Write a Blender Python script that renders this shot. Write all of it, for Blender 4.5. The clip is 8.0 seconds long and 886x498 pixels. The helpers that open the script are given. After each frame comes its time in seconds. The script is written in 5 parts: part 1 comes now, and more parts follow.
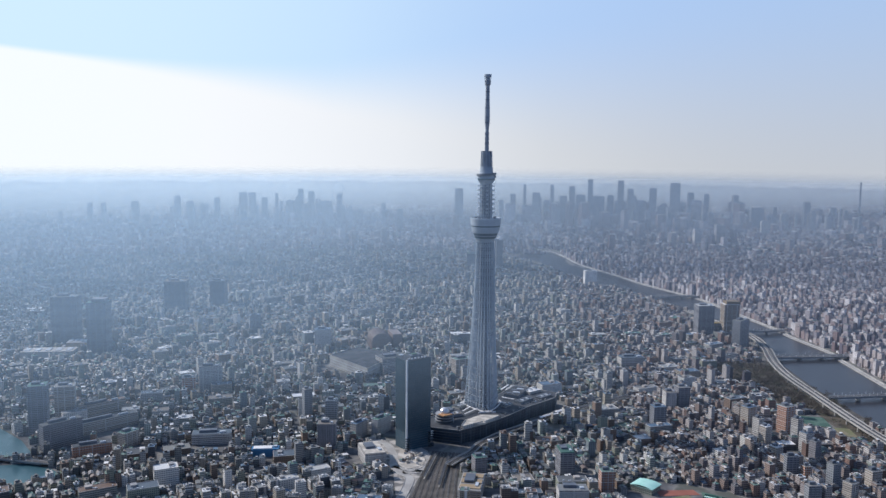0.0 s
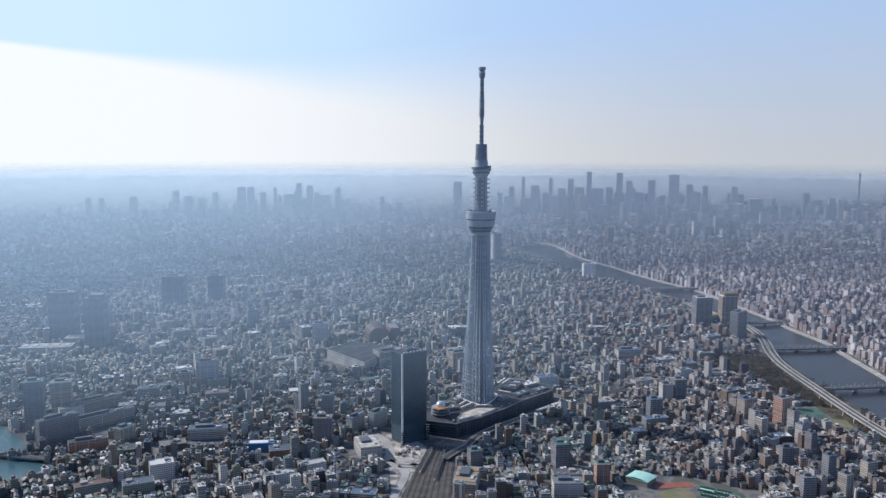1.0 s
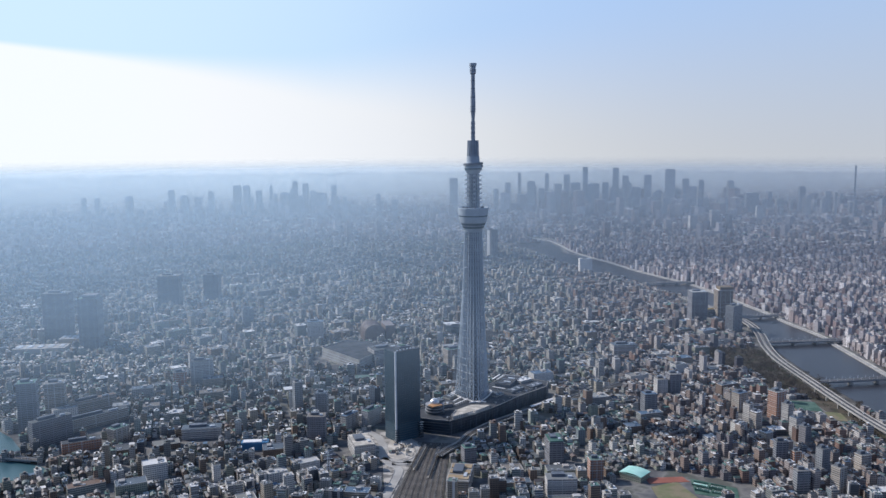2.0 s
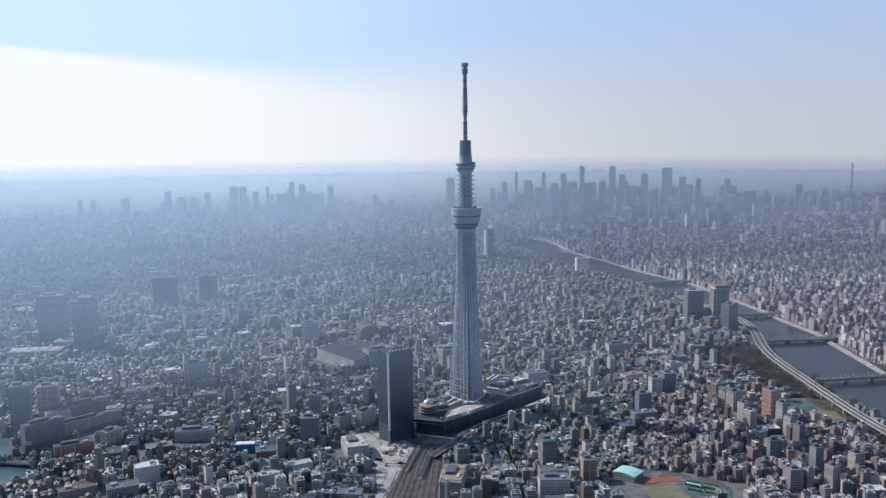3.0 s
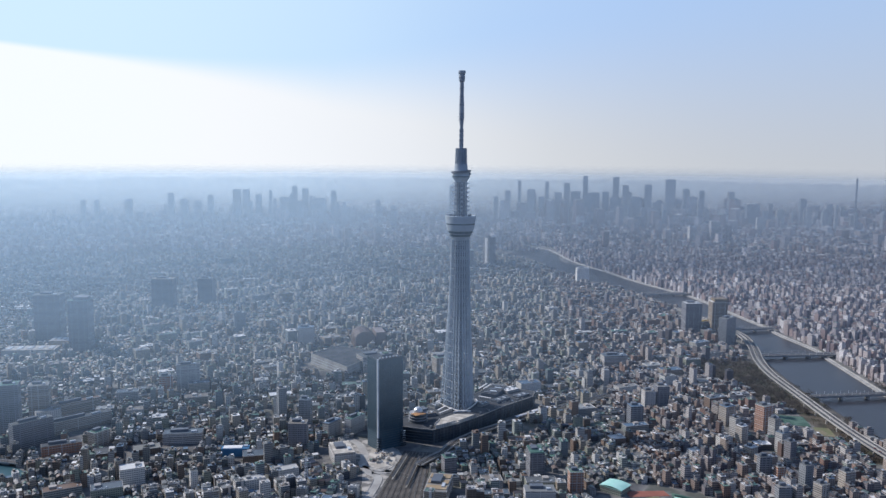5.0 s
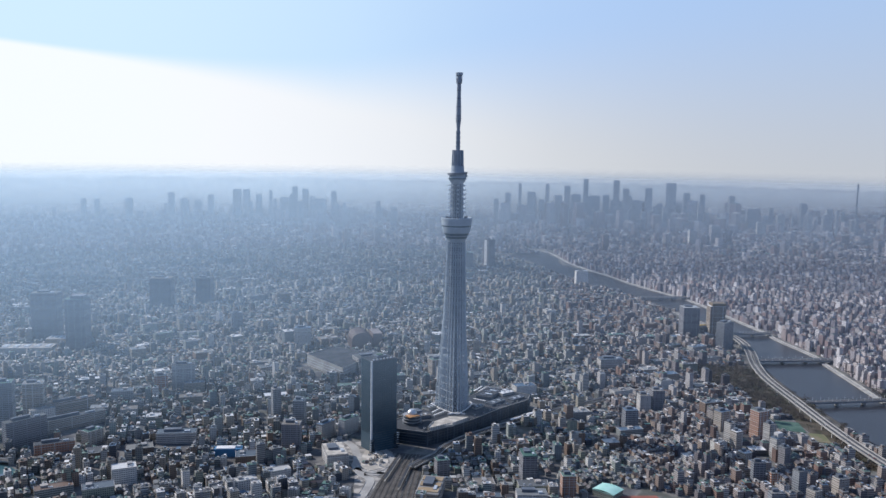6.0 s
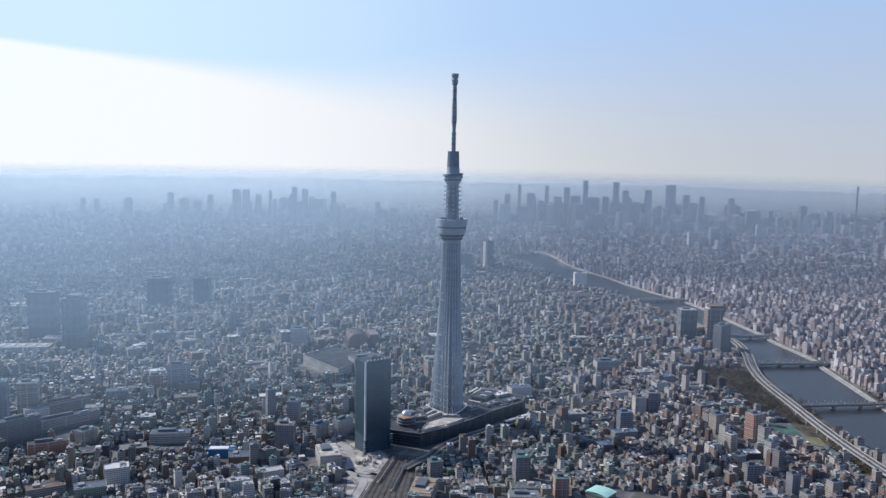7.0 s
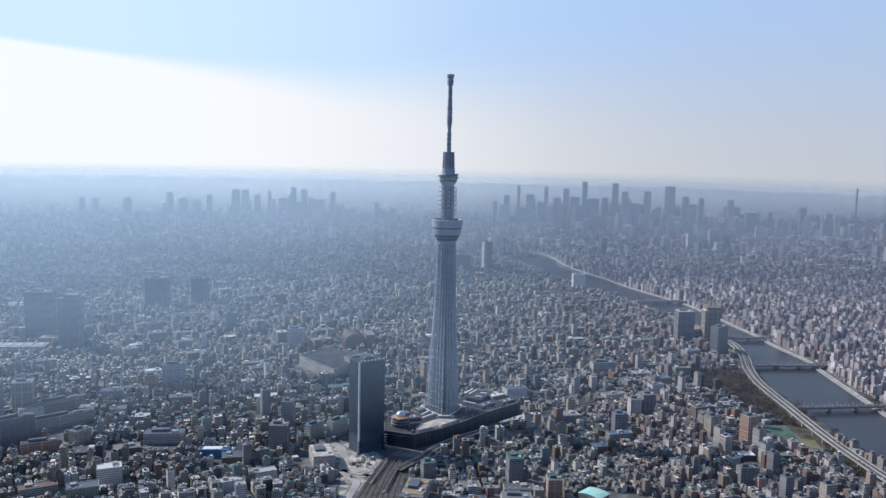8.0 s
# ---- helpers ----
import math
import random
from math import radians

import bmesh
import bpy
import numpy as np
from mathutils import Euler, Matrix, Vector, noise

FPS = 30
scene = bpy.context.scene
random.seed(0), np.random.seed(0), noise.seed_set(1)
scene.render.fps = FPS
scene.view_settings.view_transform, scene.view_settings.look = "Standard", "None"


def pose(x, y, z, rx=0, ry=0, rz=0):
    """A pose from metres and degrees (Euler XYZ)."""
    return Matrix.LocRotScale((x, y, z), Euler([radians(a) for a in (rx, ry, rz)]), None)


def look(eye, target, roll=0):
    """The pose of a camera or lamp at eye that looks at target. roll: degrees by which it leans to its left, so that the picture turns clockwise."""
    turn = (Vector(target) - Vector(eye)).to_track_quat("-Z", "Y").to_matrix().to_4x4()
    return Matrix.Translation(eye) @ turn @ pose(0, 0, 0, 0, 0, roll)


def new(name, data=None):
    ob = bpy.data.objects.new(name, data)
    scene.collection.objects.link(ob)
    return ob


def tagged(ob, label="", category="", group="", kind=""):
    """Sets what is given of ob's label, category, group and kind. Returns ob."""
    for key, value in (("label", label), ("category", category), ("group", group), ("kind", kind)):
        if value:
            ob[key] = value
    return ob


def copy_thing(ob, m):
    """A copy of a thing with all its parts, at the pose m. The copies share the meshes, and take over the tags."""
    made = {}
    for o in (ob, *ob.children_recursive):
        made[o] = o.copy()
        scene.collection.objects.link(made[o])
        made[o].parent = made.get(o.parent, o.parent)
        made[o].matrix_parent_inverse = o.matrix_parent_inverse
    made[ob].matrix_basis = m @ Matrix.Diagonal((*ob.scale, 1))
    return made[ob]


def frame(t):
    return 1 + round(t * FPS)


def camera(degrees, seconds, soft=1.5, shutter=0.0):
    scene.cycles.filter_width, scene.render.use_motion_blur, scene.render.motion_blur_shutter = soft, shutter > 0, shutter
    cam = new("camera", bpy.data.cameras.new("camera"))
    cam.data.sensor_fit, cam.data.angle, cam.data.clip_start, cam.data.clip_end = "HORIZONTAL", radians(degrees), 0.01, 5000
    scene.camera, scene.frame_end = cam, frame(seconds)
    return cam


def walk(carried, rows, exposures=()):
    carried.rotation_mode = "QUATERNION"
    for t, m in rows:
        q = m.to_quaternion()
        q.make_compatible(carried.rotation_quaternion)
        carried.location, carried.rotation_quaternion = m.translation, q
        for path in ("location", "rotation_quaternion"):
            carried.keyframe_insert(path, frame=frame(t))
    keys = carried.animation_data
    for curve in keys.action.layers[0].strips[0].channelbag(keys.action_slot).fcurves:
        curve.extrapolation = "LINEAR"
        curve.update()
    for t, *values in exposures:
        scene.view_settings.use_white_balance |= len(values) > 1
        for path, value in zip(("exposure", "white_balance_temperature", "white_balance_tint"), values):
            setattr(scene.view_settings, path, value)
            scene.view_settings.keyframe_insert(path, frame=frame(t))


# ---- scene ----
PATH = [
    (0, (-11.11, -1516.03, 498.43), (-54.51, -523.91, 380.91), 0.52),
    (0.5, (-5.96, -1514.93, 498.48), (-50.35, -523.33, 377.02), 0.36),
    (1, (-0.46, -1513.52, 498.59), (-45.23, -522.43, 373.16), 0.16),
    (1.5, (5.41, -1511.88, 498.74), (-38.92, -521.18, 370.06), -0.12),
    (3, (23.14, -1506.39, 499.47), (-20.16, -515.81, 369.56), -0.76),
    (3.5, (29.01, -1504.87, 499.63), (-15.73, -514.02, 372.25), -0.62),
    (4, (34.90, -1503.46, 499.76), (-12.49, -512.44, 374.77), -0.34),
    (4.5, (40.79, -1502.03, 499.91), (-8.98, -510.89, 376.78), 0.04),
    (6, (58.19, -1497.56, 500.89), (3.85, -506.28, 380.89), 0.91),
    (6.5, (64.05, -1496.33, 500.98), (8.38, -505.02, 381.81), 1.04),
    (7, (69.88, -1495.31, 501.05), (13.39, -504.00, 382.30), 1.14),
    (7.5, (75.74, -1494.20, 501.12), (18.19, -502.89, 382.84), 1.22),
    (8, (81.42, -1493.04, 501.16), (23.04, -501.74, 383.26), 1.31),
]
cam = camera(56.0, 8.0, soft=1.45)
walk(cam, [(t, look(eye, target, roll)) for t, eye, target, roll in PATH], exposures=[(0, 0.0, 5980, 12.0), (8, 0.0, 5980, 12.0)])

# ---- sun and sky ----
SUN_AZIMUTH, SUN_ELEVATION = radians(-68), radians(37)     # azimuth from +y towards +x
sun_way = Vector((math.sin(SUN_AZIMUTH) * math.cos(SUN_ELEVATION), math.cos(SUN_AZIMUTH) * math.cos(SUN_ELEVATION), math.sin(SUN_ELEVATION)))
sun = new("sun", bpy.data.lights.new("sun", "SUN"))
sun.data.energy, sun.data.angle, sun.data.color = 3.75, radians(0.6), (1.0, 0.9, 0.79)
sun.matrix_world = look(sun_way * 3000, (0, 0, 0))


class Nodes:
    """Short hand for node trees."""

    def __init__(self, tree):
        self.tree = tree
        tree.nodes.clear()

    def put(self, kind, _ins=None, **settings):
        n = self.tree.nodes.new(kind)
        for k, v in settings.items():
            setattr(n, k, v)
        for k, v in (_ins or {}).items():
            if isinstance(v, bpy.types.NodeSocket):
                self.tree.links.new(v, n.inputs[k])
            else:
                n.inputs[k].default_value = v
        return n

    def math(self, op, a, b=0.0, c=0.0, clamp=False):
        return self.put("ShaderNodeMath", {0: a, 1: b, 2: c}, operation=op, use_clamp=clamp).outputs[0]

    def step(self, x, lo, hi):
        n = self.put("ShaderNodeMapRange", {"Value": x, "From Min": lo, "From Max": hi}, interpolation_type="SMOOTHSTEP")
        return n.outputs["Result"]

    def mix(self, fac, a, b, blend="MIX"):
        n = self.put("ShaderNodeMix", {0: fac, 6: a, 7: b}, data_type="RGBA", blend_type=blend)
        return n.outputs[2]

    def ramp(self, fac, stops, interpolation="LINEAR"):
        n = self.put("ShaderNodeValToRGB", {0: fac})
        n.color_ramp.interpolation = interpolation
        els = n.color_ramp.elements
        while len(els) < len(stops):
            els.new(0.5)
        for e, (p, c) in zip(els, stops):
            e.position, e.color = p, (*c, 1)
        return n.outputs[0]


world = bpy.data.worlds.new("sky")
scene.world = world
world.use_nodes = True
N = Nodes(world.node_tree)
sky = N.put("ShaderNodeTexSky", sky_type="NISHITA", sun_disc=False, sun_elevation=SUN_ELEVATION, sun_rotation=SUN_AZIMUTH,
            air_density=1.0, dust_density=1.0, ozone_density=1.5)
way = N.put("ShaderNodeSeparateXYZ", {0: N.put("ShaderNodeTexCoord").outputs["Generated"]})
side, ahead, up = way.outputs[0], way.outputs[1], way.outputs[2]
SKY_STRENGTH = 0.15
clear = N.mix(1.0, sky.outputs[0], (SKY_STRENGTH * 0.8, SKY_STRENGTH * 0.89, SKY_STRENGTH * 0.96, 1), "MULTIPLY")
# towards the horizon the blue pales and brightens on the sun's side
low_tint = N.ramp(N.step(side, -0.6, 0.6), [(0.0, (0.7, 0.88, 0.95)), (0.3, (0.6, 0.77, 0.92)), (0.5, (0.49, 0.65, 0.86)), (0.72, (0.45, 0.6, 0.82)), (1.0, (0.42, 0.56, 0.76))], "B_SPLINE")
clear = N.mix(N.math("SUBTRACT", 1.0, N.step(up, 0.25, 0.7)), clear, low_tint)
# winter haze lying low in the sky, brighter on the sun's side, its upper edge sloping down away from the sun
toward = N.step(side, -0.5, 0.5)
haze_tint = N.ramp(toward, [(0.0, (1.05, 1.02, 0.95)), (0.35, (0.9, 0.88, 0.83)), (0.62, (0.7, 0.69, 0.65)), (1.0, (0.56, 0.555, 0.53))], "B_SPLINE")
edge = N.math("MAXIMUM", N.math("MULTIPLY_ADD", side, -0.1, 0.054), 0.072)
wide = N.math("MULTIPLY_ADD", toward, 0.13, 0.004)
lying = N.step(N.math("DIVIDE", N.math("SUBTRACT", edge, up), wide), -1.0, 1.0)
hazy = N.mix(N.math("MULTIPLY", lying, 0.92), clear, haze_tint)
# away from the sun the air scatters less light back and stays a deeper blue
away_from_sun = N.step(N.math("MULTIPLY", ahead, -1.0), -0.35, 0.75)
hazy = N.mix(N.math("MULTIPLY", away_from_sun, 0.85), hazy, (0.12, 0.195, 0.375, 1))
N.put("ShaderNodeOutputWorld", {0: N.put("ShaderNodeBackground", {0: hazy, 1: 1.0}).outputs[0]})

# ---- materials ----


def surface(name, colours, rough=0.8, metal=0.0, pick="none", grain=4.0, stain=0.05, vary=0.35, bump=0.0, spec=0.5):
    """A weathered surface: colours picked at random per piece or per object, fine grain and broad stains in metres."""
    m = bpy.data.materials.new(name)
    m.use_nodes = True
    n = Nodes(m.node_tree)
    at = n.put("ShaderNodeNewGeometry")
    if pick == "island":
        r = at.outputs["Random Per Island"]
    elif pick == "object":
        r = n.put("ShaderNodeObjectInfo").outputs["Random"]
    else:
        r = n.put("ShaderNodeTexNoise", {"Vector": at.outputs["Position"], "Scale": stain * 0.7, "Detail": 3.0}).outputs[0]
        r = n.step(r, 0.3, 0.7)
    k = len(colours)
    col = n.ramp(r, [((i + (0.0 if pick != "none" else 0.5)) / k, c) for i, c in enumerate(colours)], "CONSTANT" if pick != "none" else "LINEAR")
    fine = n.put("ShaderNodeTexNoise", {"Vector": at.outputs["Position"], "Scale": grain, "Detail": 4.0}).outputs[0]
    broad = n.put("ShaderNodeTexNoise", {"Vector": at.outputs["Position"], "Scale": stain, "Detail": 5.0}).outputs[0]
    tone = n.math("MULTIPLY_ADD", n.math("ADD", fine, broad), vary, 1.0 - vary)
    grey = n.put("ShaderNodeCombineXYZ", {0: tone, 1: tone, 2: tone}).outputs[0]
    col = n.mix(1.0, col, grey, "MULTIPLY")
    b = n.put("ShaderNodeBsdfPrincipled", {"Base Color": col, "Roughness": rough, "Metallic": metal, "Specular IOR Level": spec})
    if bump:
        n.tree.links.new(n.put("ShaderNodeBump", {"Strength": 0.6, "Distance": bump, "Height": fine}).outputs[0], b.inputs["Normal"])
    n.put("ShaderNodeOutputMaterial", {0: b.outputs[0]})
    return m


def facade(name, colours, pick="island", bay=2.7, floor=3.1, glass=(0.05, 0.06, 0.075), share=0.55):
    """Plastered or tiled walls with rows of windows; u and v run in metres along the wall and up it."""
    m = bpy.data.materials.new(name)
    m.use_nodes = True
    n = Nodes(m.node_tree)
    at = n.put("ShaderNodeNewGeometry")
    r = at.outputs["Random Per Island"] if pick == "island" else n.put("ShaderNodeObjectInfo").outputs["Random"]
    k = len(colours)
    col = n.ramp(r, [(i / k, c) for i, c in enumerate(colours)], "CONSTANT")
    uv = n.put("ShaderNodeSeparateXYZ", {0: n.put("ShaderNodeUVMap", uv_map="UVMap").outputs[0]})
    r2 = n.math("FRACT", n.math("MULTIPLY", r, 37.7))
    pitch = n.math("MULTIPLY_ADD", r2, 1.6, bay * 0.8)
    fu = n.math("FRACT", n.math("DIVIDE", uv.outputs[0], pitch))
    fv = n.math("FRACT", n.math("DIVIDE", uv.outputs[1], floor))
    half = n.math("MULTIPLY_ADD", n.math("FRACT", n.math("MULTIPLY", r, 91.3)), 0.3, share * 0.4)
    in_u = n.math("LESS_THAN", n.math("ABSOLUTE", n.math("SUBTRACT", fu, 0.5)), half)
    in_v = n.math("LESS_THAN", n.math("ABSOLUTE", n.math("SUBTRACT", fv, 0.55)), 0.25)
    window = n.math("MULTIPLY", in_u, in_v)
    broad = n.put("ShaderNodeTexNoise", {"Vector": at.outputs["Position"], "Scale": 0.12, "Detail": 5.0}).outputs[0]
    fine = n.put("ShaderNodeTexNoise", {"Vector": at.outputs["Position"], "Scale": 2.5, "Detail": 3.0}).outputs[0]
    tone = n.math("MULTIPLY_ADD", n.math("ADD", fine, broad), 0.3, 0.7)
    grey = n.put("ShaderNodeCombineXYZ", {0: tone, 1: tone, 2: tone}).outputs[0]
    col = n.mix(1.0, col, grey, "MULTIPLY")
    col = n.mix(n.math("MULTIPLY", window, 0.7), col, (*glass, 1))
    rough = n.math("MULTIPLY_ADD", window, -0.5, 0.72)
    b = n.put("ShaderNodeBsdfPrincipled", {"Base Color": col, "Roughness": rough})
    n.put("ShaderNodeOutputMaterial", {0: b.outputs[0]})
    return m


WALLS = [(0.42, 0.41, 0.385), (0.27, 0.275, 0.27), (0.6, 0.6, 0.575), (0.34, 0.29, 0.23), (0.19, 0.205, 0.2), (0.4, 0.36, 0.3),
         (0.5, 0.49, 0.46), (0.16, 0.125, 0.1), (0.3, 0.325, 0.315), (0.26, 0.19, 0.145), (0.36, 0.4, 0.37), (0.09, 0.1, 0.115),
         (0.4, 0.37, 0.3), (0.66, 0.65, 0.62), (0.2, 0.24, 0.26), (0.29, 0.31, 0.25)]
ROOFS = [(0.12, 0.13, 0.135), (0.2, 0.21, 0.21), (0.08, 0.09, 0.1), (0.28, 0.29, 0.285), (0.11, 0.12, 0.12), (0.17, 0.165, 0.15),
         (0.74, 0.74, 0.72), (0.09, 0.12, 0.15), (0.19, 0.19, 0.175), (0.15, 0.1, 0.075), (0.13, 0.2, 0.17), (0.25, 0.24, 0.22),
         (0.62, 0.62, 0.6), (0.07, 0.08, 0.09), (0.1, 0.16, 0.23), (0.46, 0.46, 0.44), (0.12, 0.13, 0.13), (0.09, 0.18, 0.15), (0.2, 0.18, 0.155)]
# across the river and beyond: paled, lavender tint stands in for sun and haze
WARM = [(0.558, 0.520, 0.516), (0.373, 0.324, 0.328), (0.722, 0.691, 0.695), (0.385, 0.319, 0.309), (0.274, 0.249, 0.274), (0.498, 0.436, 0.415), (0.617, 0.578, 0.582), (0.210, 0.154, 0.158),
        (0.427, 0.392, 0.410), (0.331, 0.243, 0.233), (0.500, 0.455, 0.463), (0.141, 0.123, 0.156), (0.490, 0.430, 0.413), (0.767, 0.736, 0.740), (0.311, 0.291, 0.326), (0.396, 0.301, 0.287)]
BANKSIDE = [(0.392, 0.360, 0.336), (0.267, 0.224, 0.208), (0.501, 0.477, 0.462), (0.282, 0.219, 0.188), (0.188, 0.172, 0.180), (0.360, 0.301, 0.258), (0.430, 0.399, 0.384), (0.157, 0.106, 0.090),
        (0.297, 0.270, 0.270), (0.251, 0.164, 0.133), (0.352, 0.313, 0.301), (0.094, 0.086, 0.101), (0.352, 0.297, 0.258), (0.532, 0.509, 0.493), (0.211, 0.200, 0.219), (0.297, 0.203, 0.168)]
M_WALL_BANK = facade("bankside_tiled_walls", BANKSIDE)
M_WALL_WARM = facade("pinkish_haze_paled_walls", WARM)
M_WALL = facade("plaster_and_tile_walls", WALLS)
M_ROOF = surface("flat_roofs", ROOFS, rough=0.6, pick="island", grain=0.5, stain=0.08, vary=0.4)
M_TILE = surface("pitched_roofs", [(0.07, 0.075, 0.085), (0.11, 0.11, 0.12), (0.13, 0.095, 0.08), (0.085, 0.1, 0.13), (0.16, 0.16, 0.165), (0.1, 0.09, 0.09), (0.07, 0.11, 0.105)], rough=0.55, pick="island", grain=1.5, vary=0.4)
M_WALL_OB = facade("apartment_walls", WALLS, pick="object")
M_ROOF_OB = surface("apartment_roofs", ROOFS, rough=0.6, pick="object", grain=0.6, stain=0.1, vary=0.4)
M_TILE_OB = surface("house_roofs", [(0.07, 0.075, 0.085), (0.11, 0.11, 0.12), (0.13, 0.095, 0.08), (0.085, 0.1, 0.13), (0.16, 0.16, 0.165), (0.24, 0.24, 0.24)], rough=0.6, pick="object", grain=1.5, vary=0.4)
M_BALCONY = surface("balcony_fronts", [(0.5, 0.49, 0.475), (0.4, 0.37, 0.34), (0.6, 0.59, 0.57), (0.3, 0.3, 0.3)], rough=0.7, pick="object")
M_GLASS = surface("dark_window_glass", [(0.04, 0.05, 0.06), (0.06, 0.07, 0.085)], rough=0.15, pick="object", vary=0.2)
M_GROUND = surface("asphalt_and_yards", [(0.08, 0.082, 0.086), (0.13, 0.13, 0.13), (0.2, 0.195, 0.18), (0.1, 0.105, 0.09)], rough=0.9, grain=0.4, stain=0.03, vary=0.45)
M_ROAD = surface("road_asphalt", [(0.07, 0.07, 0.075), (0.1, 0.1, 0.1)], rough=0.85, grain=1.0, stain=0.05)
M_CONCRETE = surface("pale_concrete", [(0.34, 0.33, 0.31), (0.42, 0.41, 0.38)], rough=0.85, grain=0.8, stain=0.06)
M_DECK = surface("expressway_deck", [(0.33, 0.32, 0.31), (0.4, 0.39, 0.37)], rough=0.8, grain=0.8, stain=0.05)
M_DARKSTEEL = surface("weathered_girder_steel", [(0.16, 0.18, 0.2), (0.22, 0.24, 0.26)], rough=0.6, metal=0.2)
M_TOWER = surface("blue_white_painted_steel", [(0.36, 0.42, 0.48), (0.42, 0.48, 0.54)], rough=0.7, spec=0.25, grain=1.0, stain=0.04, vary=0.25)
M_MAST = surface("grey_aerial_sleeves", [(0.27, 0.31, 0.36), (0.33, 0.37, 0.42)], rough=0.6, grain=0.8, stain=0.08, vary=0.35)
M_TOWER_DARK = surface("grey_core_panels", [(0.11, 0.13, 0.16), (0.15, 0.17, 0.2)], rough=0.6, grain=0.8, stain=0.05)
M_CURTAIN = surface("dark_curtain_wall_glass", [(0.045, 0.085, 0.115), (0.068, 0.112, 0.145)], rough=0.25, grain=0.2, stain=0.04, vary=0.5, spec=0.28)
M_FIN = surface("pale_metal_fin", [(0.48, 0.52, 0.56), (0.55, 0.59, 0.63)], rough=0.45, metal=0.0)
M_SPANDREL = surface("dark_spandrel_band", [(0.035, 0.055, 0.075), (0.05, 0.07, 0.09)], rough=0.35)
M_LOUVRE = surface("grey_louvres", [(0.075, 0.09, 0.105), (0.1, 0.115, 0.13)], rough=0.5)
M_LEDGE = surface("grey_storey_ledges", [(0.24, 0.25, 0.27), (0.3, 0.31, 0.33)], rough=0.7)
M_BALLAST = surface("brown_grey_ballast", [(0.07, 0.066, 0.06), (0.11, 0.1, 0.09)], rough=0.95, grain=3.0, stain=0.1)
M_RAIL = surface("worn_rail_steel", [(0.3, 0.29, 0.28), (0.36, 0.35, 0.34)], rough=0.35, metal=0.8)
M_WHITE = surface("white_paint", [(0.72, 0.71, 0.69), (0.8, 0.79, 0.77)], rough=0.6, grain=0.7, stain=0.08, vary=0.25)
M_SAND = surface("sandy_paving", [(0.4, 0.37, 0.32), (0.6, 0.56, 0.49)], rough=0.9, grain=1.0, stain=0.08)
M_PAVED = surface("worn_pale_paving", [(0.16, 0.155, 0.145), (0.34, 0.32, 0.29), (0.48, 0.45, 0.4)], rough=0.9, grain=0.6, stain=0.1, vary=0.4)
M_ORANGE = surface("orange_timber_deck", [(0.42, 0.22, 0.09), (0.48, 0.27, 0.13)], rough=0.7)
# dark membrane, deepened to navy for the shadow over the arcade roof
M_SLAB = surface("dark_grey_roof_membrane", [(0.06, 0.068, 0.08), (0.09, 0.096, 0.105)], rough=0.85, grain=0.5, stain=0.06, spec=0.1)
M_SILVER = surface("silver_dome_panels", [(0.6, 0.61, 0.62), (0.7, 0.7, 0.7)], rough=0.3, metal=0.6)
M_MINT = surface("mint_green_sheet_roof", [(0.38, 0.68, 0.58), (0.44, 0.72, 0.63)], rough=0.5, grain=0.6, stain=0.1, vary=0.2)
M_GREEN = surface("green_sports_court", [(0.05, 0.11, 0.08), (0.09, 0.16, 0.12)], rough=0.8, stain=0.1)
M_CLAY = surface("red_running_track", [(0.28, 0.1, 0.07), (0.34, 0.13, 0.095)], rough=0.85)
M_FIELD = surface("dry_sports_field", [(0.16, 0.17, 0.085), (0.22, 0.19, 0.12)], rough=0.95, stain=0.06)
M_BLUE = surface("blue_painted_wall", [(0.05, 0.18, 0.34), (0.07, 0.21, 0.38)], rough=0.6)
M_BRICK = surface("red_brown_tile_wall", [(0.36, 0.17, 0.1), (0.4, 0.2, 0.13)], rough=0.7)
M_BROWN = surface("brown_metal_roof", [(0.19, 0.15, 0.14), (0.23, 0.19, 0.17)], rough=0.5)
M_LEAF = surface("evergreen_and_bare_crowns", [(0.06, 0.05, 0.038), (0.085, 0.068, 0.052), (0.05, 0.056, 0.03), (0.1, 0.082, 0.066)], rough=0.8, pick="object", grain=0.6, vary=0.5)
M_SHRUB = surface("garden_leaves", [(0.04, 0.06, 0.025), (0.07, 0.08, 0.035), (0.05, 0.075, 0.03), (0.1, 0.08, 0.05)], rough=0.8, pick="island", grain=0.8, vary=0.5)
M_GREENROOF = surface("dark_green_roof_sheet", [(0.05, 0.12, 0.1), (0.08, 0.16, 0.13)], rough=0.6)
M_OCHRE = surface("ochre_roof_sheet", [(0.34, 0.25, 0.15), (0.4, 0.31, 0.2)], rough=0.7)
M_WINTER = surface("bare_winter_twigs", [(0.06, 0.05, 0.042), (0.085, 0.068, 0.055), (0.05, 0.05, 0.034), (0.1, 0.082, 0.068)], rough=0.9, pick="island", grain=0.8, vary=0.5)
M_CARS = surface("car_paint", [(0.75, 0.75, 0.76), (0.08, 0.08, 0.09), (0.4, 0.41, 0.42), (0.8, 0.8, 0.8), (0.25, 0.05, 0.05), (0.1, 0.14, 0.25)], rough=0.3, pick="object", vary=0.1)
M_TYRE = surface("black_tyre_rubber", [(0.02, 0.02, 0.02), (0.03, 0.03, 0.03)], rough=0.9)
M_BARK = surface("grey_brown_bark", [(0.11, 0.085, 0.065), (0.14, 0.11, 0.09)], rough=0.9, grain=2.0)
